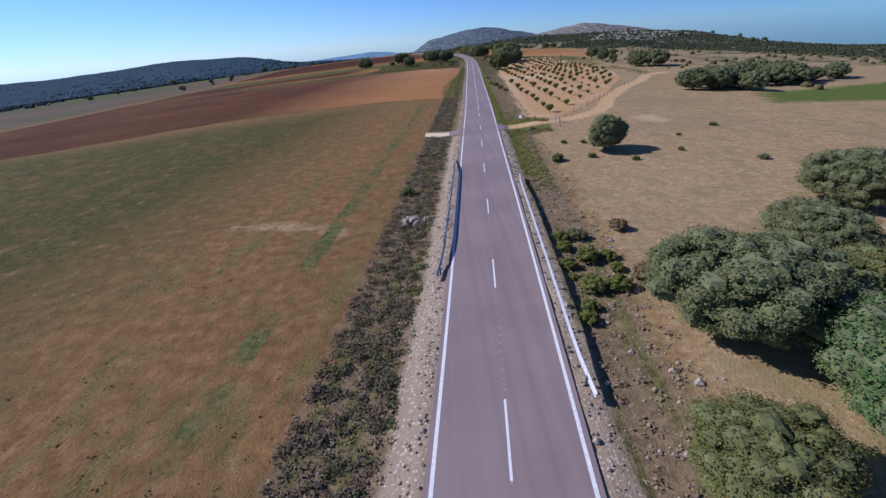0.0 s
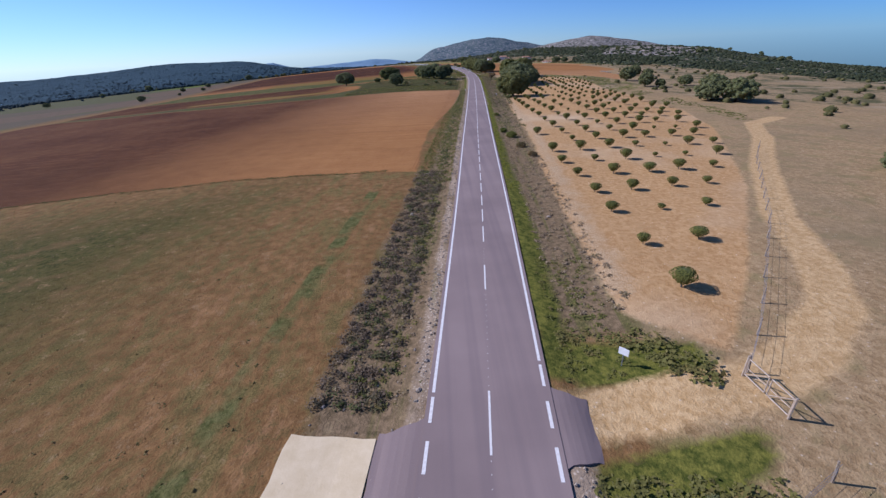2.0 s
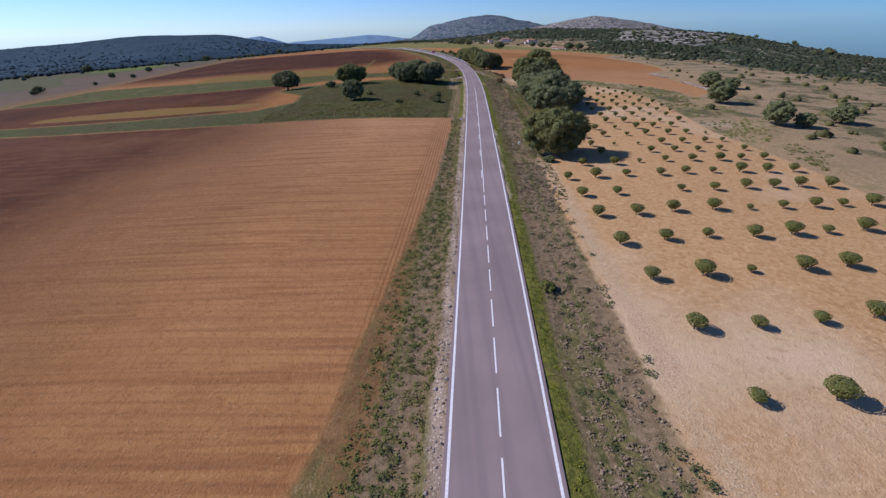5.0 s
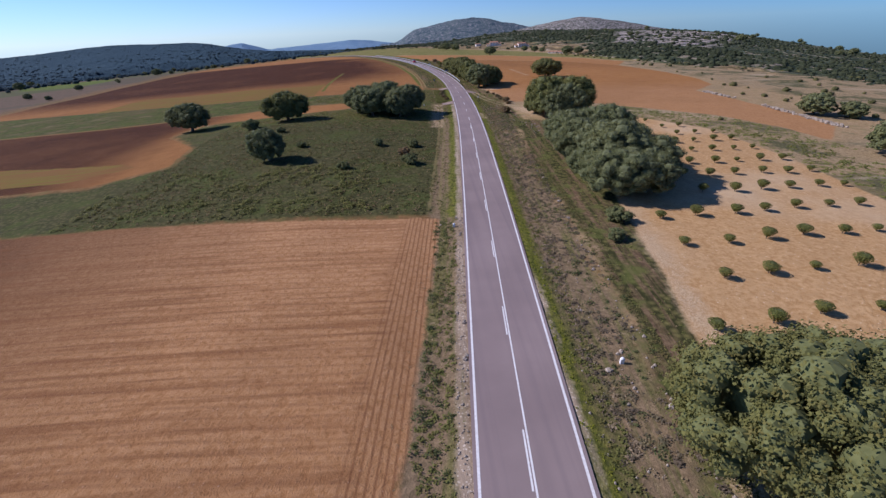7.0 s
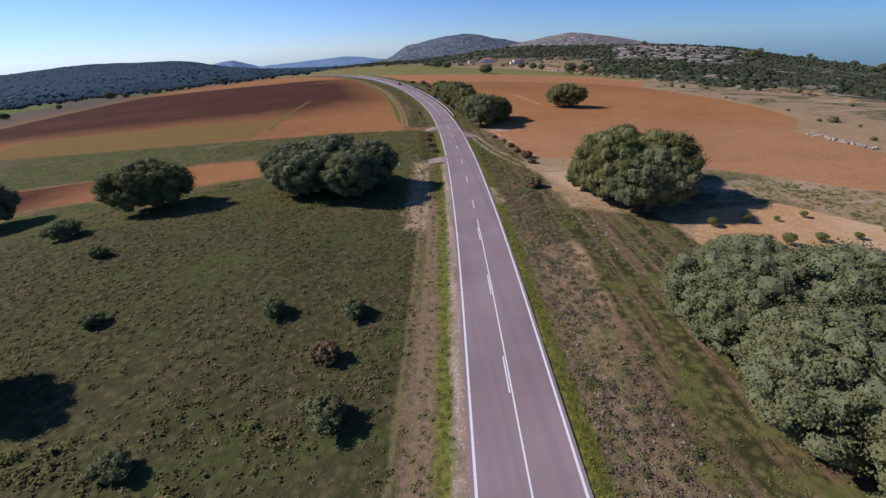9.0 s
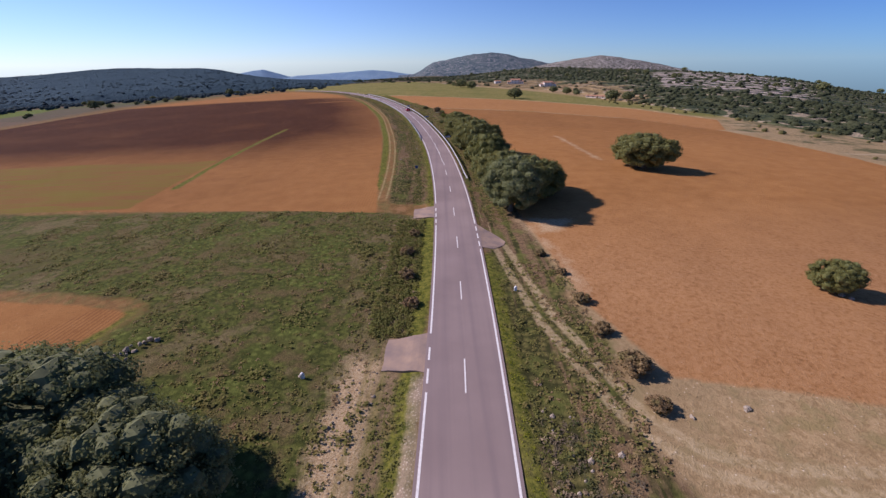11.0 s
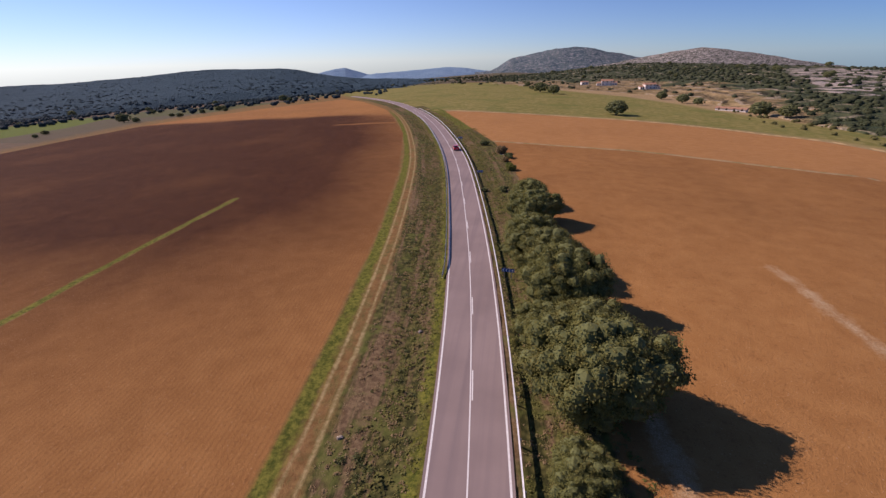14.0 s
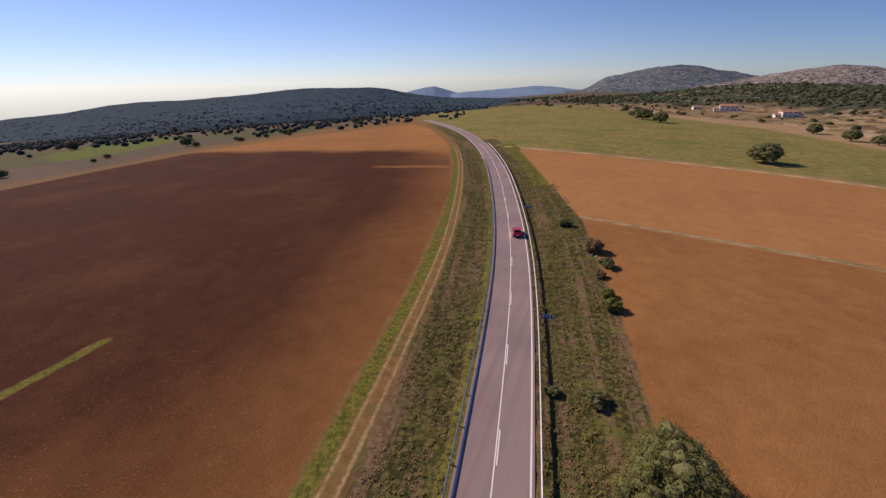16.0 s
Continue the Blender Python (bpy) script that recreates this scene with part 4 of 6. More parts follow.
# olive leaves with a darker inner tone for shade between the clumps
OLIVE_GREEN = (MAT_OAK_OLIVE, simple("holm_oak_olive_inner_shade", (0.095, 0.105, 0.036), (0.15, 0.155, 0.055), 3, 0.9))
OAKS = [make_tree(1, 3.5, 4.8, 0.45, 190, 130, 0.062, "dark green holm oak with a broad dome on dry grass"),
        make_tree(2, 3.5, 5.2, 0.3, 200, 130, 0.062, "dark grey-green holm oak with an uneven crown"),
        make_tree(3, 3.5, 4.4, 0.25, 200, 130, 0.062, "low spreading holm oak with a dense olive-green crown", mats=OLIVE_GREEN),
        make_tree(4, 3.5, 5.0, 0.2, 200, 130, 0.062, "olive-green holm oak whose dense crown reaches the ground", mats=OLIVE_GREEN),
        make_tree(5, 3.5, 4.8, 0.2, 60, 30, 0.2, "dark holm oak standing far off in dry farmland"),
        make_tree(6, 3.5, 4.8, 0.2, 200, 130, 0.062, "fresh green broad-crowned oak above the stony bank", mats=(MAT_OAK_FRESH, MAT_OAK_CORE))]
# x, y, crown radius, kind, height factor
OAK_PLACES = [(16.4, 52.6, 2.7, 0, 1), (9.4, 16.4, 4.2, 1, 0.7), (18.2, 22.6, 3.1, 0, 0.72), (28, 30.2, 3.5, 1, 0.75), (12.4, 10.4, 4.0, 5, 0.66), (4.9, 8.0, 2.9, 2, 0.6), (16.8, 17.0, 2.9, 3, 0.7),
              (-52.5, 309.5, 5.0, 0, 0.85), (-19.9, 271.8, 3.2, 1, 1.05), (-27, 309.5, 5.4, 2, 0.86),
              (26.4, 210.4, 5.3, 2, 0.98), (34.5, 265, 4.8, 0, 0.9), (36.5, 256, 5.7, 1, 0.85), (34.5, 248, 4.6, 1, 0.8), (40, 262, 4.6, 0, 0.9), (38.5, 249, 4.2, 1, 0.8), (35, 272.5, 4.6, 1, 0.9), (41, 270.5, 5.2, 1, 0.9), (43, 260, 3.8, 0, 0.85), (40, 277, 4.4, 0, 0.85), (41.5, 254, 4.4, 1, 0.85), (33.2, 256, 3.4, 0, 0.8),
              (39.5, 303.5, 5.4, 3, 1.05), (44, 311, 5.4, 2, 1.05), (47, 304, 5.6, 3, 1.0), (43, 298.5, 5.0, 0, 1.0), (50.5, 311.5, 4.6, 2, 1.0), (38.6, 309, 3.6, 2, 1.0), (-2, 319.5, 6.0, 1, 0.76), (4.4, 317.6, 4.8, 0, 0.92), (2.2, 311, 4.5, 1, 0.9), (-5, 311.5, 4.8, 1, 0.85), (-8.5, 318, 5.0, 0, 0.85),
              (30.8, 367, 5.2, 1, 0.95), (35, 371.5, 5.2, 2, 0.95), (38.6, 377, 3.8, 3, 0.85), (31.3, 378.5, 4.8, 2, 1.0), (34.2, 382, 4.0, 2, 0.85), (29.6, 387, 3.6, 3, 0.85), (30.0, 394.5, 4.8, 3, 0.95), (27.2, 403.2, 2.6, 3, 0.8), (29.0, 411, 5.5, 2, 1.0), (26.0, 418.5, 3.4, 3, 0.8), (29.6, 419, 3.8, 2, 0.85), (28, 425.5, 4.7, 3, 0.95), (26.6, 433.5, 4.6, 2, 0.9), (24.6, 441.5, 4.0, 3, 0.8), (25.6, 452, 4.3, 2, 0.9), (25.0, 461, 4.0, 2, 0.85),
              (65, 396, 6.3, 2, 0.8), (60.4, 341.2, 2.3, 3, 0.9), (75, 626, 6.5, 2, 0.7), (143.7, 778, 5, 1, 0.8), (147, 739, 5, 2, 0.8), (152, 722, 4, 0, 0.8), (158, 651, 6, 1, 0.8), (166, 640, 5, 1, 0.8), (45, 835, 8, 2, 0.7), (56, 808, 7, 3, 0.7),
              (83.5, 233, 3.6, 0, 0.9), (88.5, 231, 2.4, 2, 0.8), (101, 235.5, 3.2, 2, 0.8), (102, 218, 4.2, 1, 0.8), (83, 189, 4.4, 2, 0.8), (86, 181, 5, 1, 0.8), (79.5, 184, 3.5, 2, 0.8), (90, 186, 4.2, 2, 0.8), (88.5, 262.5, 4.4, 0, 0.85), (108, 300, 4.6, 1, 0.7), (114, 296, 3.4, 2, 0.7)]
rngp = random.Random(7)
for k in range(20):
    u = k / 19
    OAK_PLACES.append((58 + 36 * u + rngp.uniform(-4, 4), 107 + 16 * u + rngp.uniform(-6, 6), rngp.uniform(2.2, 4.2), rngp.randrange(4), 0.85))
for k in range(9):
    OAK_PLACES.append((66 + k * 5 + rngp.uniform(-2, 2), 100 + k * 2.5 + rngp.uniform(-3, 3), rngp.uniform(2.4, 4.0), rngp.randrange(4), 0.75))
for k in range(190):
    a, q = rngp.uniform(-0.9, 0.75), rngp.uniform(480, 1500)
    x, y = 20 + q * math.sin(a), 150 + q * math.cos(a)
    if abs(x + 100) > 90 and not (-225 < x < 60 and y < 790) and not (20 < x < 320 and 540 < y < 880):
        OAK_PLACES.append((x, y, rngp.uniform(2.4, 5.5), 4, 0.85))
for k in range(26):                    # shrubby trees along the far edge of the great field
    a = k / 26
    OAK_PLACES.append((-225 - 40 * rngp.random() + 60 * max(0, a - 0.6), 400 + 330 * a, rngp.uniform(1.6, 3.2), 4, 0.8))
first = set()
for x, y, r, k, hf in OAK_PLACES:
    if x < -230 and rngp.random() < 0.5:
        continue
    k = k if -60 < x < 66 and y < 480 else 4
    m = pose(x, y, on_land(x, y) - 0.05, 0, 0, (x * 37 + y * 91) % 360)
    ob = OAKS[k] if k not in first else copy_thing(OAKS[k], m)
    if k not in first:
        first.add(k)
        ob.matrix_basis = m
    ob.scale = (r / 3.5, r / 3.5, r / 3.5 * hf * 1.17)

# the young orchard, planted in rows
# leaf colour darkened to stand for shade inside the goblet crown
MAT_OLIVE_CORE = simple("orchard_inner_shade", (0.07, 0.08, 0.024), (0.11, 0.12, 0.036), 3, 0.9)


def goblet_crown(name, seed, mats):
    """A clipped crown like a goblet: narrow below, wide and rounded above."""
    rng = np.random.default_rng(seed)
    verts, faces, slots, at = [], [], [], 0
    n = 900
    up = rng.uniform(0, 1, n) ** 0.7
    a = rng.uniform(0, 2 * math.pi, n)
    rim = np.where(up < 0.62, 0.28 + 0.72 * (up / 0.62) ** 0.8, np.sqrt(np.clip(1 - ((up - 0.62) / 0.40) ** 2, 0, 1)))
    rim = rim * (1 + 0.07 * np.sin(3 * a + seed) + 0.05 * np.sin(5 * a + 2 * seed)) * rng.uniform(0.9, 1.04, n)
    at_leaf = np.stack([rim * np.cos(a), rim * np.sin(a), 0.35 + 1.05 * up], 1)
    nrm = np.stack([np.cos(a), np.sin(a), (up - 0.45) * 3.2], 1)
    nrm /= np.linalg.norm(nrm, axis=1)[:, None]
    co, fa = leaf_quads(rng, at_leaf, nrm, 0.075, (-0.1, 0, 0.25), 0.35)
    verts.append(co)
    faces += fa.tolist()
    slots += [0] * len(fa)
    at += len(co)
    # closed lump behind the leaves, in the darkened shade tone
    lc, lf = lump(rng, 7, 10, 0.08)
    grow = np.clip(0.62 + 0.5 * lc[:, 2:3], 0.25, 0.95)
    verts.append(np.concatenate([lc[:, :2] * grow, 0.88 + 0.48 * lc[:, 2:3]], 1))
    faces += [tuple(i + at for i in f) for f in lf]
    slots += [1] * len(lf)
    me = bpy.data.meshes.new(name)
    me.from_pydata(np.concatenate(verts).tolist(), [], faces)
    for m in mats:
        me.materials.append(m)
    me.polygons.foreach_set("material_index", np.array(slots, dtype=np.int32))
    return me


def orchard_tree(seed):
    root = thing("orchard_tree", "young goblet-pruned orchard tree on bare tan soil", "tree", "orchard trees in rows")
    t = new("trunk", trunk_mesh("trunk", seed, 0.065, 0.42, 0.6, 3))
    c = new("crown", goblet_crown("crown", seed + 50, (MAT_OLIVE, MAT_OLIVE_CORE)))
    t.parent = c.parent = root
    return root


OLIVES = [orchard_tree(21 + k) for k in range(3)]
rngo = random.Random(11)
used = set()
ROWS = [84.2, 91.4, 99.4, 105.9, 112.6, 119.4, 126.4, 133.8, 140.8, 148.3, 156.0, 162.8, 169.6, 176.4, 183.2, 190.0, 196.7, 203.0, 208.6, 214.2, 220.8, 227.2, 233.2, 239.8, 246.6, 252.8, 259.2, 265.8, 272.2, 278.6, 285.2, 291.6]
for y0 in ROWS:
    for col in range(-1, 11):
        x = float(np.interp(y0, [84, 100, 126, 141, 170, 205, 234, 257, 285], [22.0, 23.2, 23.4, 24.5, 24.9, 24.6, 26.0, 28.6, 29.6])) + 4.85 * col - 0.045 * col * col
        y = y0 + 0.07 * (x - 28)
        x, y = x + rngo.uniform(-0.3, 0.3), y + rngo.uniform(-0.3, 0.3)
        if inside(np.array([x]), np.array([y]), ORCHARD)[0] < 1.3 or rngo.random() < 0.03:
            continue
        if min(math.hypot(x - ox, y - oy) - orad for ox, oy, orad, *_ in OAK_PLACES[:60]) < 1.0:
            continue
        k = rngo.randrange(3)
        sc = rngo.choice([0.45, 0.62, 0.72, 0.78, 0.82, 0.86, 0.9, 0.96]) * (0.9 if y < 205 else 0.76)
        m = pose(x, y, on_ground(x, y) - 0.03, rngo.uniform(-4, 4), rngo.uniform(-4, 4), rngo.uniform(0, 360))
        ob = copy_thing(OLIVES[k], m) if k in used else OLIVES[k]
        if k not in used:
            used.add(k)
            ob.matrix_basis = m
        ob.scale = (sc, sc, sc * rngo.uniform(1.15, 1.4))


# ---------------------------------------------------------------- beside the road
MAT_STEEL = simple("galvanised_steel", (0.36, 0.36, 0.36), (0.50, 0.49, 0.47), 3, 0.5, 0.4)
MAT_POST = simple("steel_post", (0.20, 0.21, 0.23), (0.30, 0.31, 0.33), 5, 0.55, 0.6)
MAT_CONCRETE = simple("pale_concrete", (0.62, 0.49, 0.29), (0.72, 0.585, 0.37), 1.5, 0.9, bump=0.3)
MAT_APRON = simple("dusty_asphalt", (0.22, 0.165, 0.14), (0.36, 0.25, 0.175), 0.7, 0.9, bump=0.2)
MAT_STONE = simple("limestone", (0.22, 0.175, 0.125), (0.48, 0.40, 0.31), 7, 0.95, bump=0.9)
MAT_RUST = simple("rusty_tube", (0.33, 0.25, 0.18), (0.50, 0.42, 0.33), 6, 0.7, 0.2)
MAT_WOOD = simple("weathered_wood", (0.22, 0.17, 0.12), (0.36, 0.30, 0.23), 9, 0.9)
MAT_WHITE = simple("white_enamel", (0.80, 0.80, 0.79), (0.70, 0.70, 0.69), 3, 0.5)
MAT_BLUE = simple("blue_enamel", (0.03, 0.09, 0.28), (0.04, 0.11, 0.32), 3, 0.5)


def box(bm, x0, x1, y0, y1, z0, z1, bevel=0.0):
    r = bmesh.ops.create_cube(bm, size=1.0)
    bmesh.ops.scale(bm, vec=(x1 - x0, y1 - y0, z1 - z0), verts=r["verts"])
    bmesh.ops.translate(bm, vec=((x0 + x1) / 2, (y0 + y1) / 2, (z0 + z1) / 2), verts=r["verts"])
    if bevel:
        es = list({e for v in r["verts"] for e in v.link_edges})
        bmesh.ops.bevel(bm, geom=es, offset=bevel, segments=2, profile=0.6, affect="EDGES")


def road_z(s):
    x, y = rd(s, 0)
    return float(height(np.array([x]), np.array([y]), np.array([s]), np.zeros(1))[0]) + 0.06


def road_turn(s):
    """Turn about z of a thing whose y axis follows the road."""
    tx, ty = np.interp(s, ROAD_S, ROAD_T[:, 0]), np.interp(s, ROAD_S, ROAD_T[:, 1])
    return math.degrees(math.atan2(-tx, ty))


# height, offset towards the road: the W-shaped beam
BEAM = [(0.42, 0.0), (0.45, 0.045), (0.50, 0.085), (0.545, 0.05), (0.575, 0.01), (0.605, 0.05), (0.65, 0.085), (0.70, 0.045), (0.73, 0.0), (0.73, -0.02)]


def guard_rail(s0, s1, d, label):
    side = -1 if d > 0 else 1
    x, y = rd(s0, d)
    root = thing("guard_rail", label, "guard rail", "guard rails along the road", (x, y, road_z(s0)))
    n = int((s1 - s0) / 2) + 1
    co, faces = [], []
    for i, s in enumerate(np.linspace(s0, s1, n)):
        drop = 0.38 * (max(0, 1 - (s - s0) / 5) + max(0, 1 - (s1 - s) / 5))
        flare = 0.5 * (max(0, 1 - (s - s0) / 5) + max(0, 1 - (s1 - s) / 5)) ** 2
        for h, o in BEAM:
            px, py = rd(s, d + side * (o - flare * 0.6))
            co.append((px - x, py - y, road_z(s) - road_z(s0) + h - drop))
    k = len(BEAM)
    for i in range(n - 1):
        for j in range(k - 1):
            q = (i * k + j, (i + 1) * k + j, (i + 1) * k + j + 1, i * k + j + 1)
            faces.append(q if side > 0 else q[::-1])
    beam = from_arrays("beam", co, faces, MAT_STEEL, root)
    tagged(beam, "ribbed galvanised steel beam")
    bm = bmesh.new()
    box(bm, -0.05, 0.05, -0.06, 0.06, -0.5, 0.66, 0.008)
    me = None
    for s in np.arange(s0 + 1, s1 - 0.5, 4.0):
        if me is None:
            p = link("post", bm, MAT_POST, root)
            me = p.data
        else:
            p = new("post", me)
            p.parent = root
        px, py = rd(s, d - side * 0.09)
        drop = 0.38 * (max(0, 1 - (s - s0) / 5) + max(0, 1 - (s1 - s) / 5))
        p.matrix_basis = pose(px - x, py - y, road_z(s) - road_z(s0) - drop, 0, 0, road_turn(s))
    return root


guard_rail(22.5, 52, -3.55, "galvanised steel guard rail in shade beside the edge line")
guard_rail(12.5, 44, 3.6, "sunlit galvanised steel guard rail above a dry ditch")
guard_rail(386, 640, 3.65, "long galvanised steel guard rail round the outer bend")
guard_rail(432, 600, -3.45, "galvanised steel guard rail round the inner bend")


def apron(name, s0, s1, d0, d1, material, label, flare=1.2, z=0.05, sunk=False):
    """A paved mouth of a side track, wider where it meets the road."""
    k = 7
    us = np.linspace(0, 1, k)
    co, faces = [], []
    for u in us:
        d = d0 + (d1 - d0) * u
        w = flare * (1 - u) ** 2
        for v in np.linspace(0, 1, 5):
            jag = 0.05 * math.sin(9 * u + 4 * v) * (u > 0.1)
            x, y = rd(s0 - w + (s1 - s0 + 2 * w) * v + jag, d + (0.06 * math.sin(7 * v) if u > 0.9 else 0))
            co.append((x, y, on_ground(x, y) + z if sunk else (1 - u) * (road_z(s0) - 0.06 + z) + u * (on_ground(x, y) + z)))
    top = len(co)
    co += [(x, y, zz - 0.5) for x, y, zz in co]
    for i in range(k - 1):
        for j in range(4):
            a = i * 5 + j
            faces.append((a, a + 1, a + 6, a + 5) if d1 < d0 else (a, a + 5, a + 6, a + 1))
    rim = [j for j in range(5)] + [i * 5 + 4 for i in range(1, k)] + [(k - 1) * 5 + j for j in (3, 2, 1, 0)] + [i * 5 for i in range(k - 2, 0, -1)]
    for a, b in zip(rim, rim[1:] + rim[:1]):
        faces.append((a, b, b + top, a + top) if d1 > d0 else (b, a, a + top, b + top))
    ob = from_arrays(name, co, faces, material)
    return tagged(ob, label, "pavement", kind="structure")


apron("pavement", 68.6, 72.2, -3.15, -5.3, MAT_ASPHALT, "asphalt mouth of a side track", 0.7, 0.03)
apron("pavement_slab", 68.8, 71.9, -5.34, -9.5, MAT_CONCRETE, "pale bare concrete slab over the ditch", 0.0, 0.07, True)
apron("pavement", 71, 74.6, 3.15, 4.9, MAT_ASPHALT, "asphalt mouth of the dirt track", 0.5, 0.03)
apron("pavement", 330.6, 334.6, -3.15, -6.6, MAT_APRON, "asphalt crossing into the meadow", 0.5)
apron("pavement", 364.9, 369.2, -3.15, -6.4, MAT_APRON, "worn asphalt crossing into the red field", 0.5)
bm = bmesh.new()
ring = [rd(s, d) for s, d in ((361.2, 3.16), (353.2, 3.16), (353.2, 4.6), (354.4, 6.1), (355.6, 6.5), (357.6, 5.6), (359.6, 4.2))]
low = [bm.verts.new((x, y, road_z(356) - 0.8)) for x, y in ring]
high = [bm.verts.new((x, y, road_z(356) - 0.012 if k < 2 else min(road_z(356) - 0.03, on_ground(x, y) + 0.06))) for k, (x, y) in enumerate(ring)]
bm.faces.new(high[::-1])
for k in range(len(ring)):
    bm.faces.new((low[k], high[k], high[(k + 1) % len(ring)], low[(k + 1) % len(ring)]))
bmesh.ops.recalc_face_normals(bm, faces=bm.faces)
tagged(link("pavement", bm, MAT_APRON), "dusty asphalt mouth of the rutted track", "pavement", kind="structure")


def tubes(name, segs, r, material, parent, label=""):
    bm = bmesh.new()
    for a, b in segs:
        tube(bm, [a, b], [r, r], 6)
    return link(name, bm, material, parent, label)


def field_gate(x0, y0, x1, y1, h=1.25):
    """An open-framed tubular gate between two places."""
    z = on_ground((x0 + x1) / 2, (y0 + y1) / 2) + 0.05
    root = thing("field_gate", "tall rusty tubular steel gate across the dirt track", "gate", "", (x0, y0, z))
    w, a = math.hypot(x1 - x0, y1 - y0), math.degrees(math.atan2(y1 - y0, x1 - x0))
    root.matrix_basis = pose(x0, y0, z, 0, 0, a)
    for p in (0, w):
        tubes("gate_post", [((p, 0, -0.4), (p, 0, h + 0.15))], 0.06, MAT_RUST, root)
    for k in range(2):
        a0, a1 = 0.1 + k * w / 2, (k + 1) * w / 2 - 0.06
        leaf = tubes("gate_leaf", [((a0, 0, 0.12), (a1, 0, 0.12)), ((a0, 0, h), (a1, 0, h)), ((a0, 0, 0.12), (a0, 0, h)), ((a1, 0, 0.12), (a1, 0, h))], 0.035, MAT_RUST, root)
        tubes("brace", [((a0, 0, 0.12), (a1, 0, h))], 0.025, MAT_RUST, leaf)
        tubes("rail", [((a0, 0, 0.55), (a1, 0, 0.55))], 0.022, MAT_RUST, leaf)
    return root


field_gate(15.6, 74.8, 15.8, 72.0, 1.1)


def wire_fence(line, step, label):
    x0, y0 = line[0]
    root = thing("wire_fence", label, "fence", "", (x0, y0, on_ground(x0, y0)))
    z0 = on_ground(x0, y0)
    p = np.array(line, float)
    s = np.concatenate([[0], np.cumsum(np.hypot(*np.diff(p, axis=0).T))])
    tops, me = [], None
    for k, u in enumerate(np.arange(0, s[-1], step)):
        x, y = np.interp(u, s, p[:, 0]), np.interp(u, s, p[:, 1])
        if me is None:
            bm = bmesh.new()
            tube(bm, [(0, 0, -0.3), (0.02, 0, 0.6), (0, 0.02, 1.15)], [0.06, 0.055, 0.045], 6)
            ob = link("post", bm, MAT_WOOD, root)
            me = ob.data
        else:
            ob = new("post", me)
            ob.parent = root
        z = on_ground(x, y) - z0
        ob.matrix_basis = pose(x - x0, y - y0, z, (k * 37) % 7 - 3, (k * 53) % 9 - 4, k * 40)
        tops.append((x - x0, y - y0, z))
    for h in (0.4, 0.75, 1.08):
        bm = bmesh.new()
        tube(bm, [(x, y, z + h) for x, y, z in tops], [0.008] * len(tops), 3)
        link("wire", bm, MAT_POST, root)
    return root


wire_fence([(16, 75), (19.5, 79), (24.7, 85.8), (31, 94), (45, 115.5), (53, 126)], 4.0, "wire fence on weathered wooden posts along the dirt track")
wire_fence([(15.2, 69), (12.5, 67.5), (9.3, 66.5), (8.2, 61), (7.4, 54)], 4.0, "sagging wire fence on leaning wooden posts by the ditch")


def plate_sign(s, d, turn, w, h, up, plate_material, label, name="road_sign", chevrons=0):
    x, y = rd(s, d)
    z = on_ground(x, y)
    root = thing(name, label, "sign", "", (x, y, z))
    root.matrix_basis = pose(x, y, z, 0, 0, road_turn(s) + turn)
    for px in ((-w * 0.3, w * 0.3) if w > 1 else (0,)):
        tubes("post", [((px, 0, -0.4), (px, 0, up + h))], 0.035, MAT_POST, root)
    bm = bmesh.new()
    box(bm, -w / 2, w / 2, -0.06, -0.035, up, up + h, 0.008)
    plate = link("plate", bm, plate_material, root)
    for k in range(chevrons):
        bm = bmesh.new()
        c = w * ((k + 0.5) / chevrons - 0.5)
        a = w / chevrons * 0.32
        pts = [(c + a, 0.9), (c + a * 0.1, 0.9), (c - a, 0.5), (c + a * 0.1, 0.1), (c + a, 0.1), (c - a * 0.1, 0.5)]
        f = [bm.verts.new((px, -0.066, up + h * q)) for px, q in pts]
        bm.faces.new((f[0], f[1], f[2], f[5]))
        bm.faces.new((f[5], f[2], f[3], f[4]))
        link("chevron", bm, MAT_WHITE, plate, "white arrow bar")
    return root


plate_sign(77.1, 7.4, -40, 0.55, 0.45, 0.8, MAT_WHITE, "small white plate on a steel post in the verge")
plate_sign(483.2, 4.9, -14, 1.6, 0.5, 1.0, MAT_BLUE, "blue curve board with white arrows on two posts", "curve_sign", 4)
plate_sign(432.5, 4.9, -14, 1.6, 0.5, 1.0, MAT_BLUE, "blue curve board with white arrows on two posts", "curve_sign", 4)
plate_sign(530, 4.9, -14, 1.6, 0.5, 1.0, MAT_BLUE, "blue curve board with white arrows on two posts", "curve_sign", 4)
plate_sign(397, -6.3, 10, 0.6, 0.6, 0.25, MAT_BLUE, "small blue plate low in the grass", "marker_plate")


def marker(s, d, label="white concrete marker stone beside the road"):
    x, y = rd(s, d)
    bm = bmesh.new()
    box(bm, -0.14, 0.14, -0.1, 0.1, -0.25, 0.42, 0.03)
    bmesh.ops.create_uvsphere(bm, u_segments=10, v_segments=5, radius=0.13, matrix=Matrix.Translation((0, 0, 0.42)))
    ob = link("marker_stone", bm, MAT_WHITE)
    ob.matrix_basis = pose(x, y, on_ground(x, y), 0, 0, road_turn(s))
    return tagged(ob, label, "marker stone", "marker stones")


for s, d in ((343, 5.8), (219.5, 7.6), (242, -4.3), (329.5, -12.4)):
    marker(s, d)


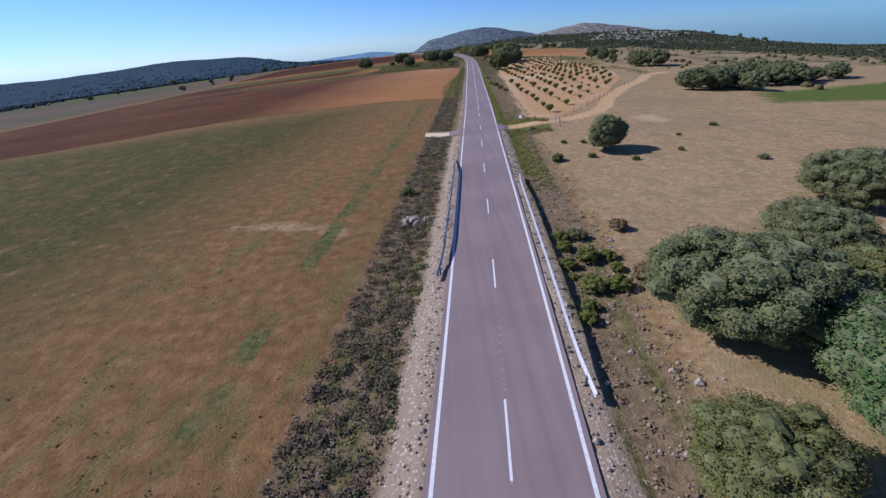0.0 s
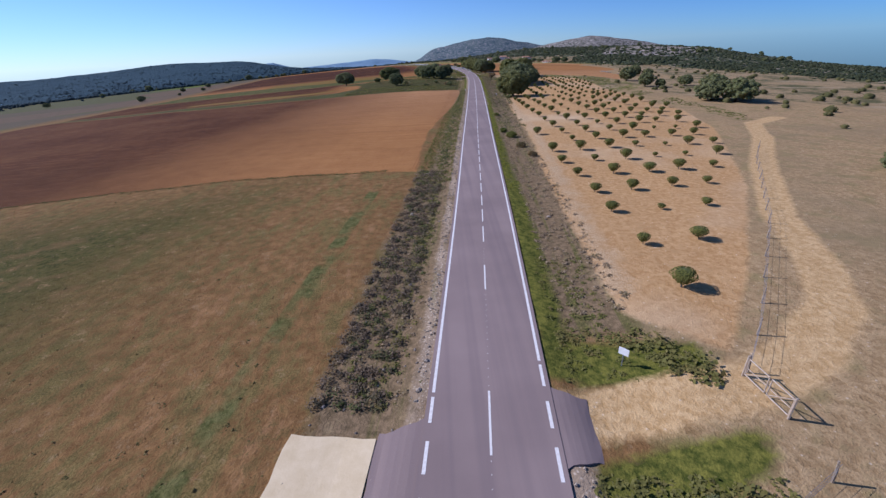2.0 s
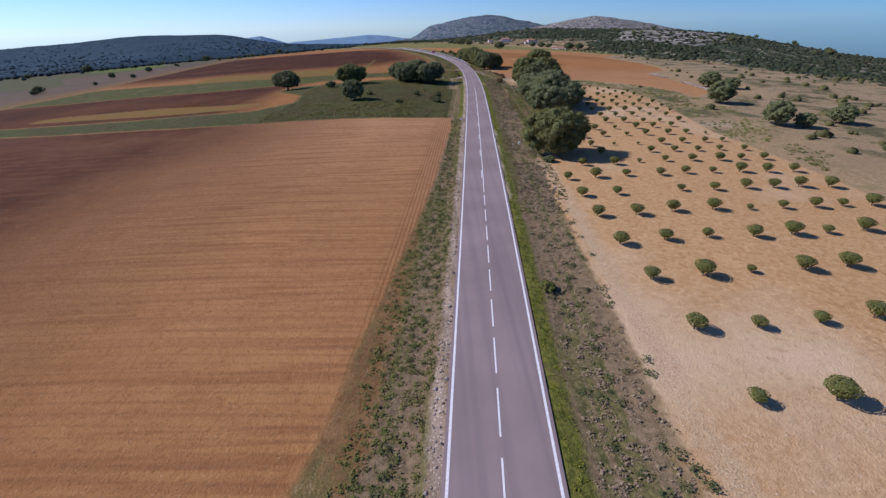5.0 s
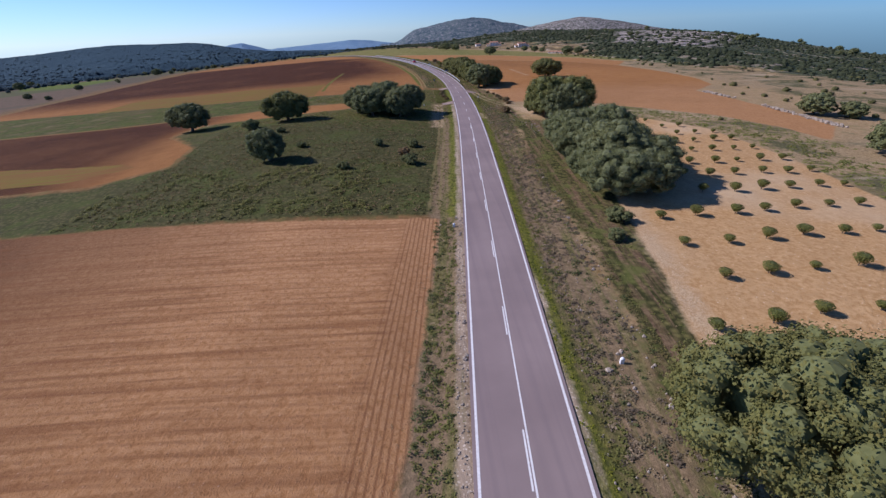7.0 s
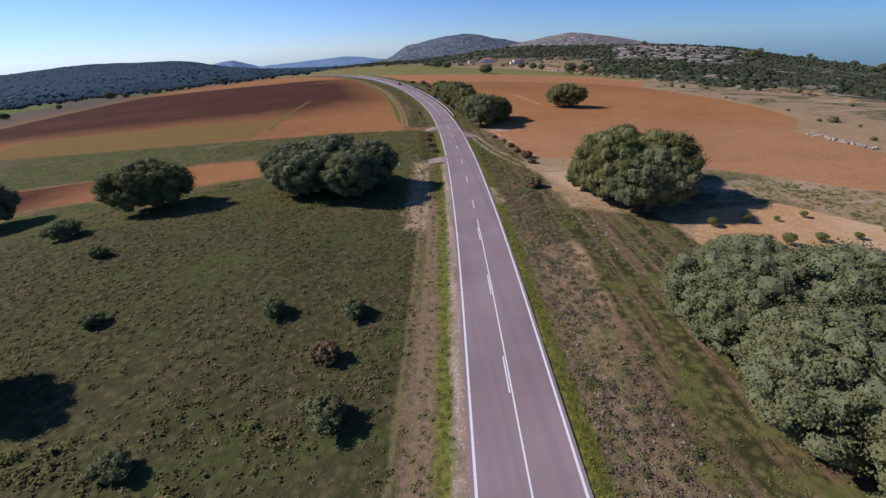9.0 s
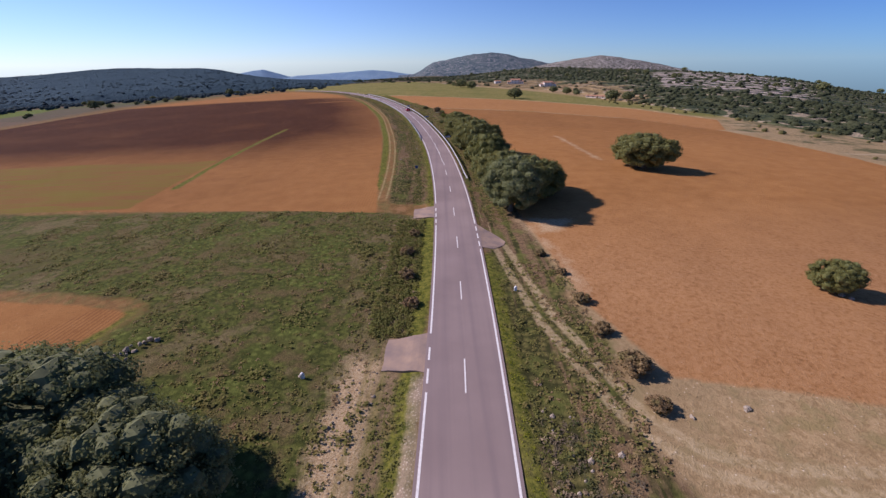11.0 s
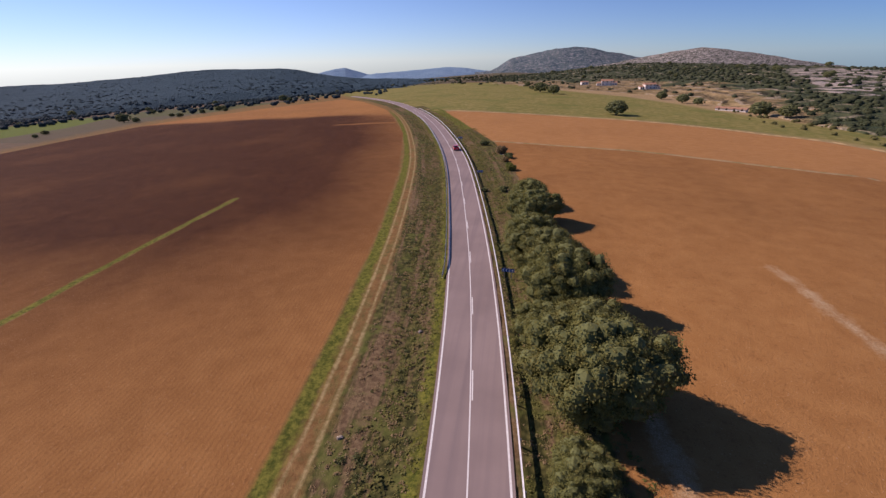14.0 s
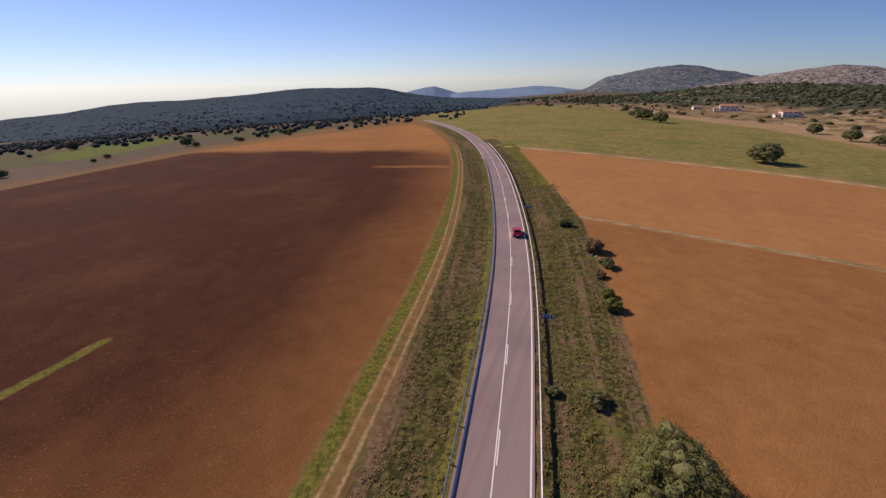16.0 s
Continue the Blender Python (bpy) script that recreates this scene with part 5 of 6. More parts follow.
# ---------------------------------------------------------------- the red car
def car():
    paint = simple("red_car_paint", (0.50, 0.012, 0.03), (0.56, 0.02, 0.04), 2, 0.3)
    paint.node_tree.nodes["Principled BSDF"].inputs["Coat Weight"].default_value = 0.6
    glass = simple("dark_car_glass", (0.02, 0.025, 0.03), (0.03, 0.035, 0.04), 2, 0.08)
    rubber = simple("tyre_rubber", (0.02, 0.02, 0.02), (0.035, 0.035, 0.035), 8, 0.9)
    alloy = simple("alloy_rim", (0.45, 0.45, 0.46), (0.6, 0.6, 0.6), 4, 0.35, 0.8)
    lampg = simple("rear_lamp_red", (0.35, 0.01, 0.01), (0.4, 0.02, 0.02), 4, 0.2)
    s = 514
    x, y = rd(s, 1.4)
    root = thing("car", "small red hatchback on the road", "car", "", (x, y, road_z(s)))
    root.matrix_basis = pose(x, y, road_z(s), 0, 0, road_turn(s))
    # length, half width, height of belt: cross-sections from the tail to the nose
    secs = [(-2.0, 0.74, 0.42, 0.80), (-1.92, 0.82, 0.30, 0.95), (-1.2, 0.86, 0.24, 0.98), (0.0, 0.87, 0.22, 0.96), (0.9, 0.86, 0.23, 0.92), (1.6, 0.82, 0.26, 0.80), (1.95, 0.72, 0.34, 0.66)]
    bm = bmesh.new()
    rings = []
    for yy, w, z0, z1 in secs:
        rings.append([bm.verts.new(p) for p in ((-w * 0.9, yy, z0), (-w, yy, z0 + 0.18), (-w, yy, z1 - 0.16), (-w * 0.9, yy, z1), (w * 0.9, yy, z1), (w, yy, z1 - 0.16), (w, yy, z0 + 0.18), (w * 0.9, yy, z0))])
    for a, b in zip(rings[:-1], rings[1:]):
        for k in range(8):
            bm.faces.new((a[k], b[k], b[(k + 1) % 8], a[(k + 1) % 8]))
    bm.faces.new(rings[0])
    bm.faces.new(rings[-1][::-1])
    bmesh.ops.recalc_face_normals(bm, faces=bm.faces)
    body = link("body", bm, paint, root)
    bm = bmesh.new()
    low = [bm.verts.new(p) for p in ((-0.78, -1.75, 0.93), (0.78, -1.75, 0.93), (0.78, 0.95, 0.90), (-0.78, 0.95, 0.90))]
    top = [bm.verts.new(p) for p in ((-0.58, -1.35, 1.42), (0.58, -1.35, 1.42), (0.58, 0.15, 1.44), (-0.58, 0.15, 1.44))]
    for k in range(4):
        bm.faces.new((low[k], low[(k + 1) % 4], top[(k + 1) % 4], top[k]))
    link("window", bm, glass, root, "dark glass all round")
    bm = bmesh.new()
    box(bm, -0.6, 0.6, -1.42, 0.2, 1.42, 1.475, 0.02)
    link("roof", bm, paint, root)
    for sx in (-1, 1):
        for yy in (-1.25, 1.25):
            bm = bmesh.new()
            m = Matrix.Translation((sx * 0.78, yy, 0.30)) @ Matrix.Rotation(math.pi / 2, 4, "Y")
            bmesh.ops.create_cone(bm, cap_ends=True, segments=20, radius1=0.30, radius2=0.30, depth=0.2, matrix=m)
            wheel = link("wheel", bm, rubber, root)
            bm = bmesh.new()
            m = Matrix.Translation((sx * 0.885, yy, 0.30)) @ Matrix.Rotation(math.pi / 2, 4, "Y")
            bmesh.ops.create_cone(bm, cap_ends=True, segments=16, radius1=0.19, radius2=0.17, depth=0.02, matrix=m)
            link("rim", bm, alloy, wheel)
        bm = bmesh.new()
        box(bm, sx * 0.68 - 0.1, sx * 0.68 + 0.1, -2.0, -1.9, 0.66, 0.9, 0.02)
        link("rear_lamp", bm, lampg, root, "red rear lamp")
        bm = bmesh.new()
        box(bm, sx * 0.95 - 0.09, sx * 0.95 + 0.09, 0.62, 0.74, 0.92, 1.05, 0.02)
        link("mirror", bm, paint, root)
    bm = bmesh.new()
    box(bm, -0.26, 0.26, -2.03, -2.0, 0.5, 0.61)
    link("number_plate", bm, MAT_WHITE, root, "blank white plate")
    return root


car()

# ---------------------------------------------------------------- farmhouses
MAT_WALL = simple("whitewashed_wall", (0.62, 0.55, 0.46), (0.78, 0.73, 0.66), 0.6, 0.9)
MAT_TILE = simple("clay_roof_tiles", (0.30, 0.15, 0.09), (0.42, 0.24, 0.15), 1.5, 0.9)
MAT_DARK = simple("dark_opening", (0.02, 0.02, 0.02), (0.04, 0.035, 0.03), 2, 0.6)


def farmhouse(x, y, turn, w, dp, h, label, wings=1):
    z = on_land(x, y) - 0.4
    root = thing("farmhouse", label, "house", "farmhouses under the hill", (x, y, z))
    root.matrix_basis = pose(x, y, z, 0, 0, turn)
    blocks = [(0, 0, w, dp, h)] + [(w * 0.62, -dp * 0.2, w * 0.45, dp * 0.8, h * 0.65), (-w * 0.66, dp * 0.15, w * 0.4, dp * 0.7, h * 0.55)][:wings]
    for bx, by, bw, bd, bh in blocks:
        bm = bmesh.new()
        box(bm, bx - bw / 2, bx + bw / 2, by - bd / 2, by + bd / 2, 0, bh)
        wall = link("wall", bm, MAT_WALL, root)
        bm = bmesh.new()
        o = 0.4
        v = [bm.verts.new(p) for p in ((bx - bw / 2 - o, by - bd / 2 - o, bh), (bx + bw / 2 + o, by - bd / 2 - o, bh), (bx + bw / 2 + o, by + bd / 2 + o, bh), (bx - bw / 2 - o, by + bd / 2 + o, bh), (bx - bw / 2 - o, by, bh + bd * 0.22), (bx + bw / 2 + o, by, bh + bd * 0.22))]
        for f in ((0, 1, 5, 4), (2, 3, 4, 5), (0, 4, 3), (1, 2, 5), (3, 2, 1, 0)):
            bm.faces.new([v[i] for i in f])
        link("roof", bm, MAT_TILE, root, "low clay-tiled roof")
        n = max(2, int(bw / 4))
        for k in range(n):
            cx = bx - bw / 2 + bw * (k + 0.5) / n
            for zz in ((1.1, 4.0) if bh > 5 else (1.0,)):
                bm = bmesh.new()
                box(bm, cx - 0.55, cx + 0.55, by - bd / 2 - 0.04, by - bd / 2 + 0.2, zz, zz + 1.3)
                link("window", bm, MAT_DARK, wall)
    return root


farmhouse(168, 905, 8, 12, 8, 5.2, "whitewashed farmhouse with clay roofs below the hill", 2)
farmhouse(135, 972, -6, 14, 9, 5.5, "cream stone farmhouse with clay roofs among trees", 2)
farmhouse(112, 1005, 12, 9, 6, 3.4, "small tiled farm shed among trees", 0)
farmhouse(156, 680, -40, 17, 4.5, 1.9, "long low stone barn at the field edge", 0)



# ---------------------------------------------------------------- stones
def stone(x, y, r, label="pale limestone boulder in the dry verge"):
    rng = np.random.default_rng(int(x * 100 + y * 1000) % 99991)
    co, fa = lump(rng, 5, 8, 0.3)
    ob = from_arrays("boulder", co * np.array([r, r * 0.75, r * 0.55]), fa, MAT_STONE)
    ob.matrix_basis = pose(x, y, on_ground(x, y) + r * 0.2, 0, 0, (x * 77) % 360)
    return tagged(ob, label, "boulder", "limestone boulders")


for x, y, r in ((1.5, 19.2, 0.45), (3.5, 20.4, 0.25), (2.9, 18.3, 0.3), (3.3, 17.6, 0.25), (-4.3, 105.3, 0.3), (-3.2, 100.5, 0.45), (11.3, 98.3, 0.4), (-1.9, 116.8, 0.3), (22.1, 219.2, 0.35), (20.5, 217.5, 0.5),
                (9.7, 405.1, 0.4), (12.9, 419.1, 0.45), (36.3, 324.7, 0.35), (40.4, 325.3, 0.5), (60.6, 340.3, 0.5), (60.3, 341.2, 0.5), (61, 339.6, 0.45), (18, 506, 0.6), (18.8, 505.6, 0.5),
                (8.6, 329, 0.3), (-5.7, 331.6, 0.4), (-1.5, 117.1, 0.3), (10, 242.5, 0.3), (5.2, 27.5, 0.3), (6.3, 21.8, 0.35), (5.6, 22.4, 0.25)):
    stone(x, y, r * 0.62)


def heap(x, y, n, spread, label):
    rng = np.random.default_rng(int(x * 31 + y * 17) % 9973)
    co, fa, at = [], [], 0
    for k in range(n):
        c, f = lump(rng, 4, 6, 0.3)
        r = rng.uniform(0.1, 0.28)
        p = rng.normal(0, spread, 2)
        co.append(c * r + np.array([p[0], p[1], 0.45 * math.exp(-(p[0] ** 2 + p[1] ** 2) / spread ** 2 / 1.5)]))
        fa += [tuple(i + at for i in q) for q in f]
        at += len(c)
    ob = from_arrays("stone_heap", np.concatenate(co), fa, MAT_STONE)
    ob.location = (x, y, on_ground(x, y))
    return tagged(ob, label, "stone heap", kind="stuff")


heap(-8.2, 33.5, 70, 0.6, "heap of pale field stones in the heather")
heap(-5.4, 331.5, 14, 0.9, "scattered pale field stones in the meadow")



def stone_bank(x0, y0, x1, y1, label):
    """A low, broken bank of field stones."""
    rng = np.random.default_rng(int(y0))
    n = int(math.hypot(x1 - x0, y1 - y0) * 7)
    co, fa, at = [], [], 0
    for k in range(n):
        u = rng.random()
        c, f = lump(rng, 4, 6, 0.3)
        px, py = x0 + (x1 - x0) * u + rng.normal(0, 0.35), y0 + (y1 - y0) * u + rng.normal(0, 0.25)
        co.append(c * rng.uniform(0.14, 0.34) + np.array([px, py, on_ground(px, py) + rng.uniform(0, 0.4)]))
        fa += [tuple(i + at for i in q) for q in f]
        at += len(c)
    return tagged(from_arrays("stone_bank", np.concatenate(co), fa, MAT_STONE), label, "stone wall", kind="stuff")


stone_bank(105.6, 341, 105.2, 326, "low broken bank of pale stones in the ploughed field")
stone_bank(105.0, 314, 101.6, 284, "low bank of pale stones between ploughed field and pasture")


# ---------------------------------------------------------------- low growth
def fast_quads(name, co, material):
    n = len(co) // 4
    me = bpy.data.meshes.new(name)
    me.vertices.add(len(co))
    me.vertices.foreach_set("co", np.ascontiguousarray(co, dtype=np.float32).ravel())
    me.loops.add(len(co))
    me.loops.foreach_set("vertex_index", np.arange(len(co), dtype=np.int32))
    me.polygons.add(n)
    me.polygons.foreach_set("loop_start", np.arange(0, len(co), 4, dtype=np.int32))
    me.polygons.foreach_set("loop_total", np.full(n, 4, dtype=np.int32))
    me.update(calc_edges=True)
    me.materials.append(material)
    return new(name, me)


def scatter(name, label, x, y, size, per, leaf, material, seed, flat=0.7, up=0.25, lift=(-0.45, -0.25, 1.5)):
    """Low clumps of small leaf sprays at the given places, all one sheet of growth."""
    rng = np.random.default_rng(seed)
    n = len(x)
    z = height(x, y)
    c = np.repeat(np.stack([x, y, z], 1), per, axis=0)
    r = np.repeat(size, per)[:, None]
    v = rng.normal(0, 1, (n * per, 3))
    v[:, 2] = np.abs(v[:, 2]) + up
    v /= np.linalg.norm(v, axis=1)[:, None]
    at = c + v * r * rng.uniform(0.55, 1.05, (n * per, 1)) * np.array([1, 1, flat])
    co, _ = leaf_quads(rng, at, v, 1.0, lift, 0.55)
    mid = co.reshape(-1, 4, 3).mean(axis=1, keepdims=True)
    co = (mid + (co.reshape(-1, 4, 3) - mid) * (leaf * np.sqrt(r / r.mean()))[:, None, :]).reshape(-1, 3)
    ob = fast_quads(name, co, material)
    return tagged(ob, label, name.replace("_", " "), kind="stuff")


def strip_points(rng, n, s0, s1, d0, d1, keep=None):
    s, d = rng.uniform(s0, s1, n), rng.uniform(d0, d1, n)
    x, y = rd(s, d)
    if keep is not None:
        m = keep(x, y)
        x, y = x[m], y[m]
    return x, y


def patchy(x, y, f=0.35, cut=0.0, ph=0.0):
    return np.sin(x * f + ph + 1.7 * np.sin(y * f * 0.6)) * np.cos(y * f * 0.8 + ph + np.sin(x * f * 1.3)) > cut


def clear(s0, s1):
    return lambda x, y: (lambda q: (q < s0) | (q > s1))(road_coords(x, y)[0])


MAT_HEATH = foliage_material("grey_heather", (0.19, 0.14, 0.085), (0.40, 0.305, 0.19), (0.25, 0.205, 0.09))
MAT_BRIAR = foliage_material("brown_briar", (0.19, 0.12, 0.062), (0.36, 0.25, 0.135), (0.20, 0.185, 0.065))
MAT_BROOM = foliage_material("green_broom", (0.10, 0.135, 0.03), (0.22, 0.25, 0.06), (0.26, 0.23, 0.07))
MAT_WEED = foliage_material("meadow_weeds", (0.10, 0.115, 0.028), (0.20, 0.205, 0.058), (0.225, 0.175, 0.065))
MAT_FALLOW = foliage_material("fallow_weeds", (0.076, 0.084, 0.027), (0.155, 0.150, 0.052), (0.175, 0.132, 0.054))
MAT_FLOWER = foliage_material("yellow_green_weeds", (0.12, 0.15, 0.015), (0.30, 0.29, 0.03), (0.2, 0.2, 0.04))
MAT_STRAW = foliage_material("dry_straw", (0.20, 0.15, 0.075), (0.40, 0.30, 0.16), (0.28, 0.19, 0.1))
MAT_STUBBLE = foliage_material("old_stubble", (0.14, 0.112, 0.04), (0.31, 0.225, 0.09), (0.18, 0.155, 0.055))
rg = np.random.default_rng(5)


def join(*pts):
    return np.concatenate([p[0] for p in pts]), np.concatenate([p[1] for p in pts])


MAT_LING = foliage_material("brown_ling", (0.118, 0.085, 0.062), (0.245, 0.178, 0.128), (0.13, 0.128, 0.055))
MAT_KERMES = foliage_material("dark_green_shrub", (0.060, 0.080, 0.028), (0.135, 0.155, 0.058), (0.12, 0.115, 0.045))
x, y = join(strip_points(rg, 420, -20, 118, -8.6, -4.9, clear(67.8, 73.6)), strip_points(rg, 420, 150, 326, 5.0, 10.5), strip_points(rg, 500, 376, 600, -9.5, -4.6), strip_points(rg, 260, 120, 244, -6.6, -4.4))
scatter("verge_shrubs", "low dark green shrubs on the rough verges", x, y, rg.uniform(0.25, 0.6, len(x)), 46, 0.06, MAT_KERMES, 28, 0.9, 0.2, (-0.45, -0.25, 1.2))
x, y = strip_points(rg, 3400, 186, 326, 4.9, 10.0, lambda x, y: patchy(x, y, 0.4, -0.4))
scatter("thyme_cushions", "reddish brown thyme cushions on the stony verge", x, y, rg.uniform(0.16, 0.48, len(x)), 26, 0.07, MAT_LING, 29, 0.7)
x, y = rg.uniform(-64, -8, 900), rg.uniform(-0.5, 0.35, 900) + 118.2
y = y - np.interp(-x, [8, 14, 30, 48, 64], [-0.6, -0.4, -0.6, 1.7, 5.2])
scatter("margin_weeds", "dark dry weeds along the edge of the ploughed field", x, y, rg.uniform(0.14, 0.34, len(x)), 14, 0.07, MAT_FALLOW, 30, 0.7)
x, y = strip_points(rg, 1900, -20, 118, -9.2, -5.4, clear(67.8, 73.6))
scatter("ling_cushions", "dense dark brown heather cushions along the field edge", x, y, rg.uniform(0.25, 0.62, len(x)), 50, 0.06, MAT_LING, 21, 0.9, 0.2, (-0.45, -0.25, 1.2))
x, y = join(strip_points(rg, 260, -20, 68, -5.0, -3.9), strip_points(rg, 200, 74, 245, -4.1, -3.4), strip_points(rg, 120, -20, 60, 3.4, 4.6))
scatter("shoulder_tufts", "small green tufts on the stony shoulder", x, y, rg.uniform(0.08, 0.2, len(x)), 14, 0.05, MAT_WEED, 22)
x, y = strip_points(rg, 900, 335, 364, -8.6, -4.7)
scatter("bramble_bank", "dark green brambles on the verge by the meadow", x, y, rg.uniform(0.3, 0.75, len(x)), 34, 0.085, MAT_WEED, 23, 0.9, 0.2, (-0.3, -0.2, 0.9))
x, y = join(strip_points(rg, 900, -20, 118, -9.3, -4.6, clear(67.8, 73.6)), strip_points(rg, 800, -20, 60, 4.5, 9), strip_points(rg, 1900, 82, 205, 4.8, 9.8), strip_points(rg, 500, 205, 325, 4.8, 7), strip_points(rg, 260, 336, 366, -9, -5))
scatter("heather", "dense grey-brown heather and thyme on the verge", x, y, rg.uniform(0.18, 0.5, len(x)) * np.where(rg.random(len(x)) < 0.5, 0.7, 1.0), 22, 0.08, MAT_HEATH, 1)
x, y = join(strip_points(rg, 500, 40, 66, 4.4, 7.5), strip_points(rg, 200, 76, 90, 4, 8), strip_points(rg, 3900, 112, 245, -9, -4.1, lambda x, y: inside(x, y, FIELD_A) < -0.35), strip_points(rg, 420, 372, 600, -6.5, -3.8), strip_points(rg, 420, 385, 600, 4.6, 6.5), strip_points(rg, 350, 246, 330, -6.5, -4), strip_points(rg, 1100, -20, 118, -8, -4.7, clear(67.8, 73.6)), strip_points(rg, 250, 310, 330, -6.5, -4.3), strip_points(rg, 1100, 186, 330, 4.3, 6.0))
scatter("verge_scrub", "low green scrub and weeds on the verge", x, y, rg.uniform(0.18, 0.42, len(x)), 22, 0.075, MAT_WEED, 2)
x, y = join(strip_points(rg, 2600, 108, 345, 3.35, 4.4), strip_points(rg, 900, 338, 460, -4.3, -3.4, clear(364, 370)), strip_points(rg, 800, 460, 620, -4.6, -3.9), strip_points(rg, 300, 410, 560, 4.4, 5.2))
scatter("flowering_weeds", "yellow-green flowering weeds along the asphalt edge", x, y, rg.uniform(0.10, 0.24, len(x)), 14, 0.06, MAT_FLOWER, 3)
# the later verges: brown briar and dry grass among green weeds
x, y = join(strip_points(rg, 4200, 372, 610, -10.8, -4.0), strip_points(rg, 3600, 362, 600, 4.0, 9.5), strip_points(rg, 700, 322, 352, 8, 12), strip_points(rg, 1100, 258, 330, 5.2, 9.5))
m = patchy(x, y, 0.5, -0.2)
scatter("dry_scrub", "brown half-dry thyme and briar on the verge", x[m], y[m], rg.uniform(0.14, 0.42, m.sum()), 18, 0.085, MAT_BRIAR, 11)
x, y = join(strip_points(rg, 3800, 372, 610, -8.5, -3.7), strip_points(rg, 4600, 362, 620, 3.9, 8.5), strip_points(rg, 2600, 400, 620, 7, 12.5), strip_points(rg, 1500, 440, 560, 11.5, 15.5, lambda x, y: inside(x, y, FIELD_C) < -0.6), strip_points(rg, 700, 322, 350, 3.8, 12), strip_points(rg, 420, 66.2, 70.4, 4.2, 11.5), strip_points(rg, 420, 75.6, 80, 4.2, 12))
m = patchy(x, y, 0.4, -0.25, 2.0)
scatter("verge_growth", "dense olive-green weeds and low scrub on the verge", x[m], y[m], rg.uniform(0.14, 0.45, m.sum()) * np.where(rg.random(m.sum()) < 0.08, 2.0, 1.0), 18, 0.085, MAT_WEED, 12)
x, y = join(strip_points(rg, 2600, 372, 610, -11, -4.0), strip_points(rg, 3000, 362, 620, 4, 13), strip_points(rg, 1600, -15, 118, -9, -4.6, clear(67.8, 73.6)), strip_points(rg, 1500, 112, 320, 5, 10), strip_points(rg, 900, 112, 245, -8, -4))
scatter("dry_grass", "pale dry grass tufts on the verges", x, y, rg.uniform(0.10, 0.28, len(x)), 12, 0.06, MAT_STRAW, 13)
mx_, my_ = rg.uniform(-40, 16, 26000), rg.uniform(242, 368, 26000)
m = (inside(mx_, my_, MEADOW) > 0.4) & (patchy(mx_, my_, 0.22, -0.25) | (rg.random(26000) < 0.3))
k = rg.random(len(mx_)) < 0.22
scatter("meadow_stalks", "dry brown stalks standing in the fallow meadow", mx_[m & k], my_[m & k], rg.uniform(0.14, 0.4, (m & k).sum()), 12, 0.08, MAT_BRIAR, 14, 0.8)
m &= ~k
f = m & (my_ < 305)
scatter("fallow_weeds", "dark green weeds on the rough fallow swell", mx_[f], my_[f], rg.uniform(0.16, 0.45, f.sum()), 14, 0.09, MAT_FALLOW, 26, 0.7)
m &= ~f
scatter("meadow_weeds", "rank green weeds over the fallow meadow", mx_[m], my_[m], rg.uniform(0.16, 0.42, m.sum()) * np.where(patchy(mx_[m], my_[m], 0.5, 0.55, 1.0), 1.9, 1.0), 14, 0.09, MAT_WEED, 4, 0.7)
px_, py_ = rg.uniform(-60, -8, 30000), rg.uniform(-5, 118, 30000)
_, pd = road_coords(px_, py_)
m = (pd < -9.5) & (rg.random(len(px_)) < 0.7) & (inside(px_, py_, FIELD_A) < -0.5) & (patchy(px_, py_, 0.3, 0.0) | (rg.random(len(px_)) < 0.3))
scatter("stubble_tufts", "short dry stubble tufts on the old field", px_[m], py_[m], rg.uniform(0.10, 0.28, m.sum()), 8, 0.065, MAT_STUBBLE, 6, 0.5)
px_, py_ = rg.uniform(-75, -10, 9000), rg.uniform(-5, 117, 9000)
m = (road_coords(px_, py_)[1] < -10.5) & (inside(px_, py_, FIELD_A) < -0.8) & (patchy(px_, py_, 0.22, 0.0, 1.5) | (rg.random(9000) < 0.15))
scatter("field_weeds", "dull green weeds growing through the old stubble", px_[m], py_[m], rg.uniform(0.10, 0.34, m.sum()), 12, 0.075, MAT_FALLOW, 31, 0.5)
px_, py_ = rg.uniform(-42, 3, 900), rg.uniform(247.5, 268, 900)
m = (inside(px_, py_, MEADOW) > 0.6) & patchy(px_, py_, 0.35, 0.0, 0.6)
scatter("tall_weeds", "tall green weeds at the edge of the fallow", px_[m], py_[m], rg.uniform(0.35, 0.8, m.sum()), 26, 0.11, MAT_WEED, 32, 0.9)
px_, py_ = rg.uniform(7, 62, 7000), rg.uniform(-5, 135, 7000)
_, pd = road_coords(px_, py_)
m = (pd > 6.5) & (inside(px_, py_, ORCHARD) < -0.5) & (along(px_, py_, TRACK, 2.6) < 0)
scatter("dry_tufts", "dry grass tufts and thyme on stony pasture", px_[m], py_[m], rg.uniform(0.09, 0.24, m.sum()), 9, 0.055, MAT_STRAW, 7, 0.5)
px_, py_ = rg.uniform(22, 75, 2600), rg.uniform(215, 328, 2600)
_, pd = road_coords(px_, py_)
m = (pd > 9) & (inside(px_, py_, ORCHARD) < -0.5)
gx_, gy_ = strip_points(rg, 5200, 208, 304, 8.8, 24)
k = (inside(gx_, gy_, ORCHARD) < -0.5) & patchy(gx_, gy_, 0.3, -0.35)
scatter("rough_grass", "olive-brown rough grass beside the orchard", gx_[k], gy_[k], rg.uniform(0.12, 0.34, k.sum()), 14, 0.075, MAT_WEED, 24, 0.6)
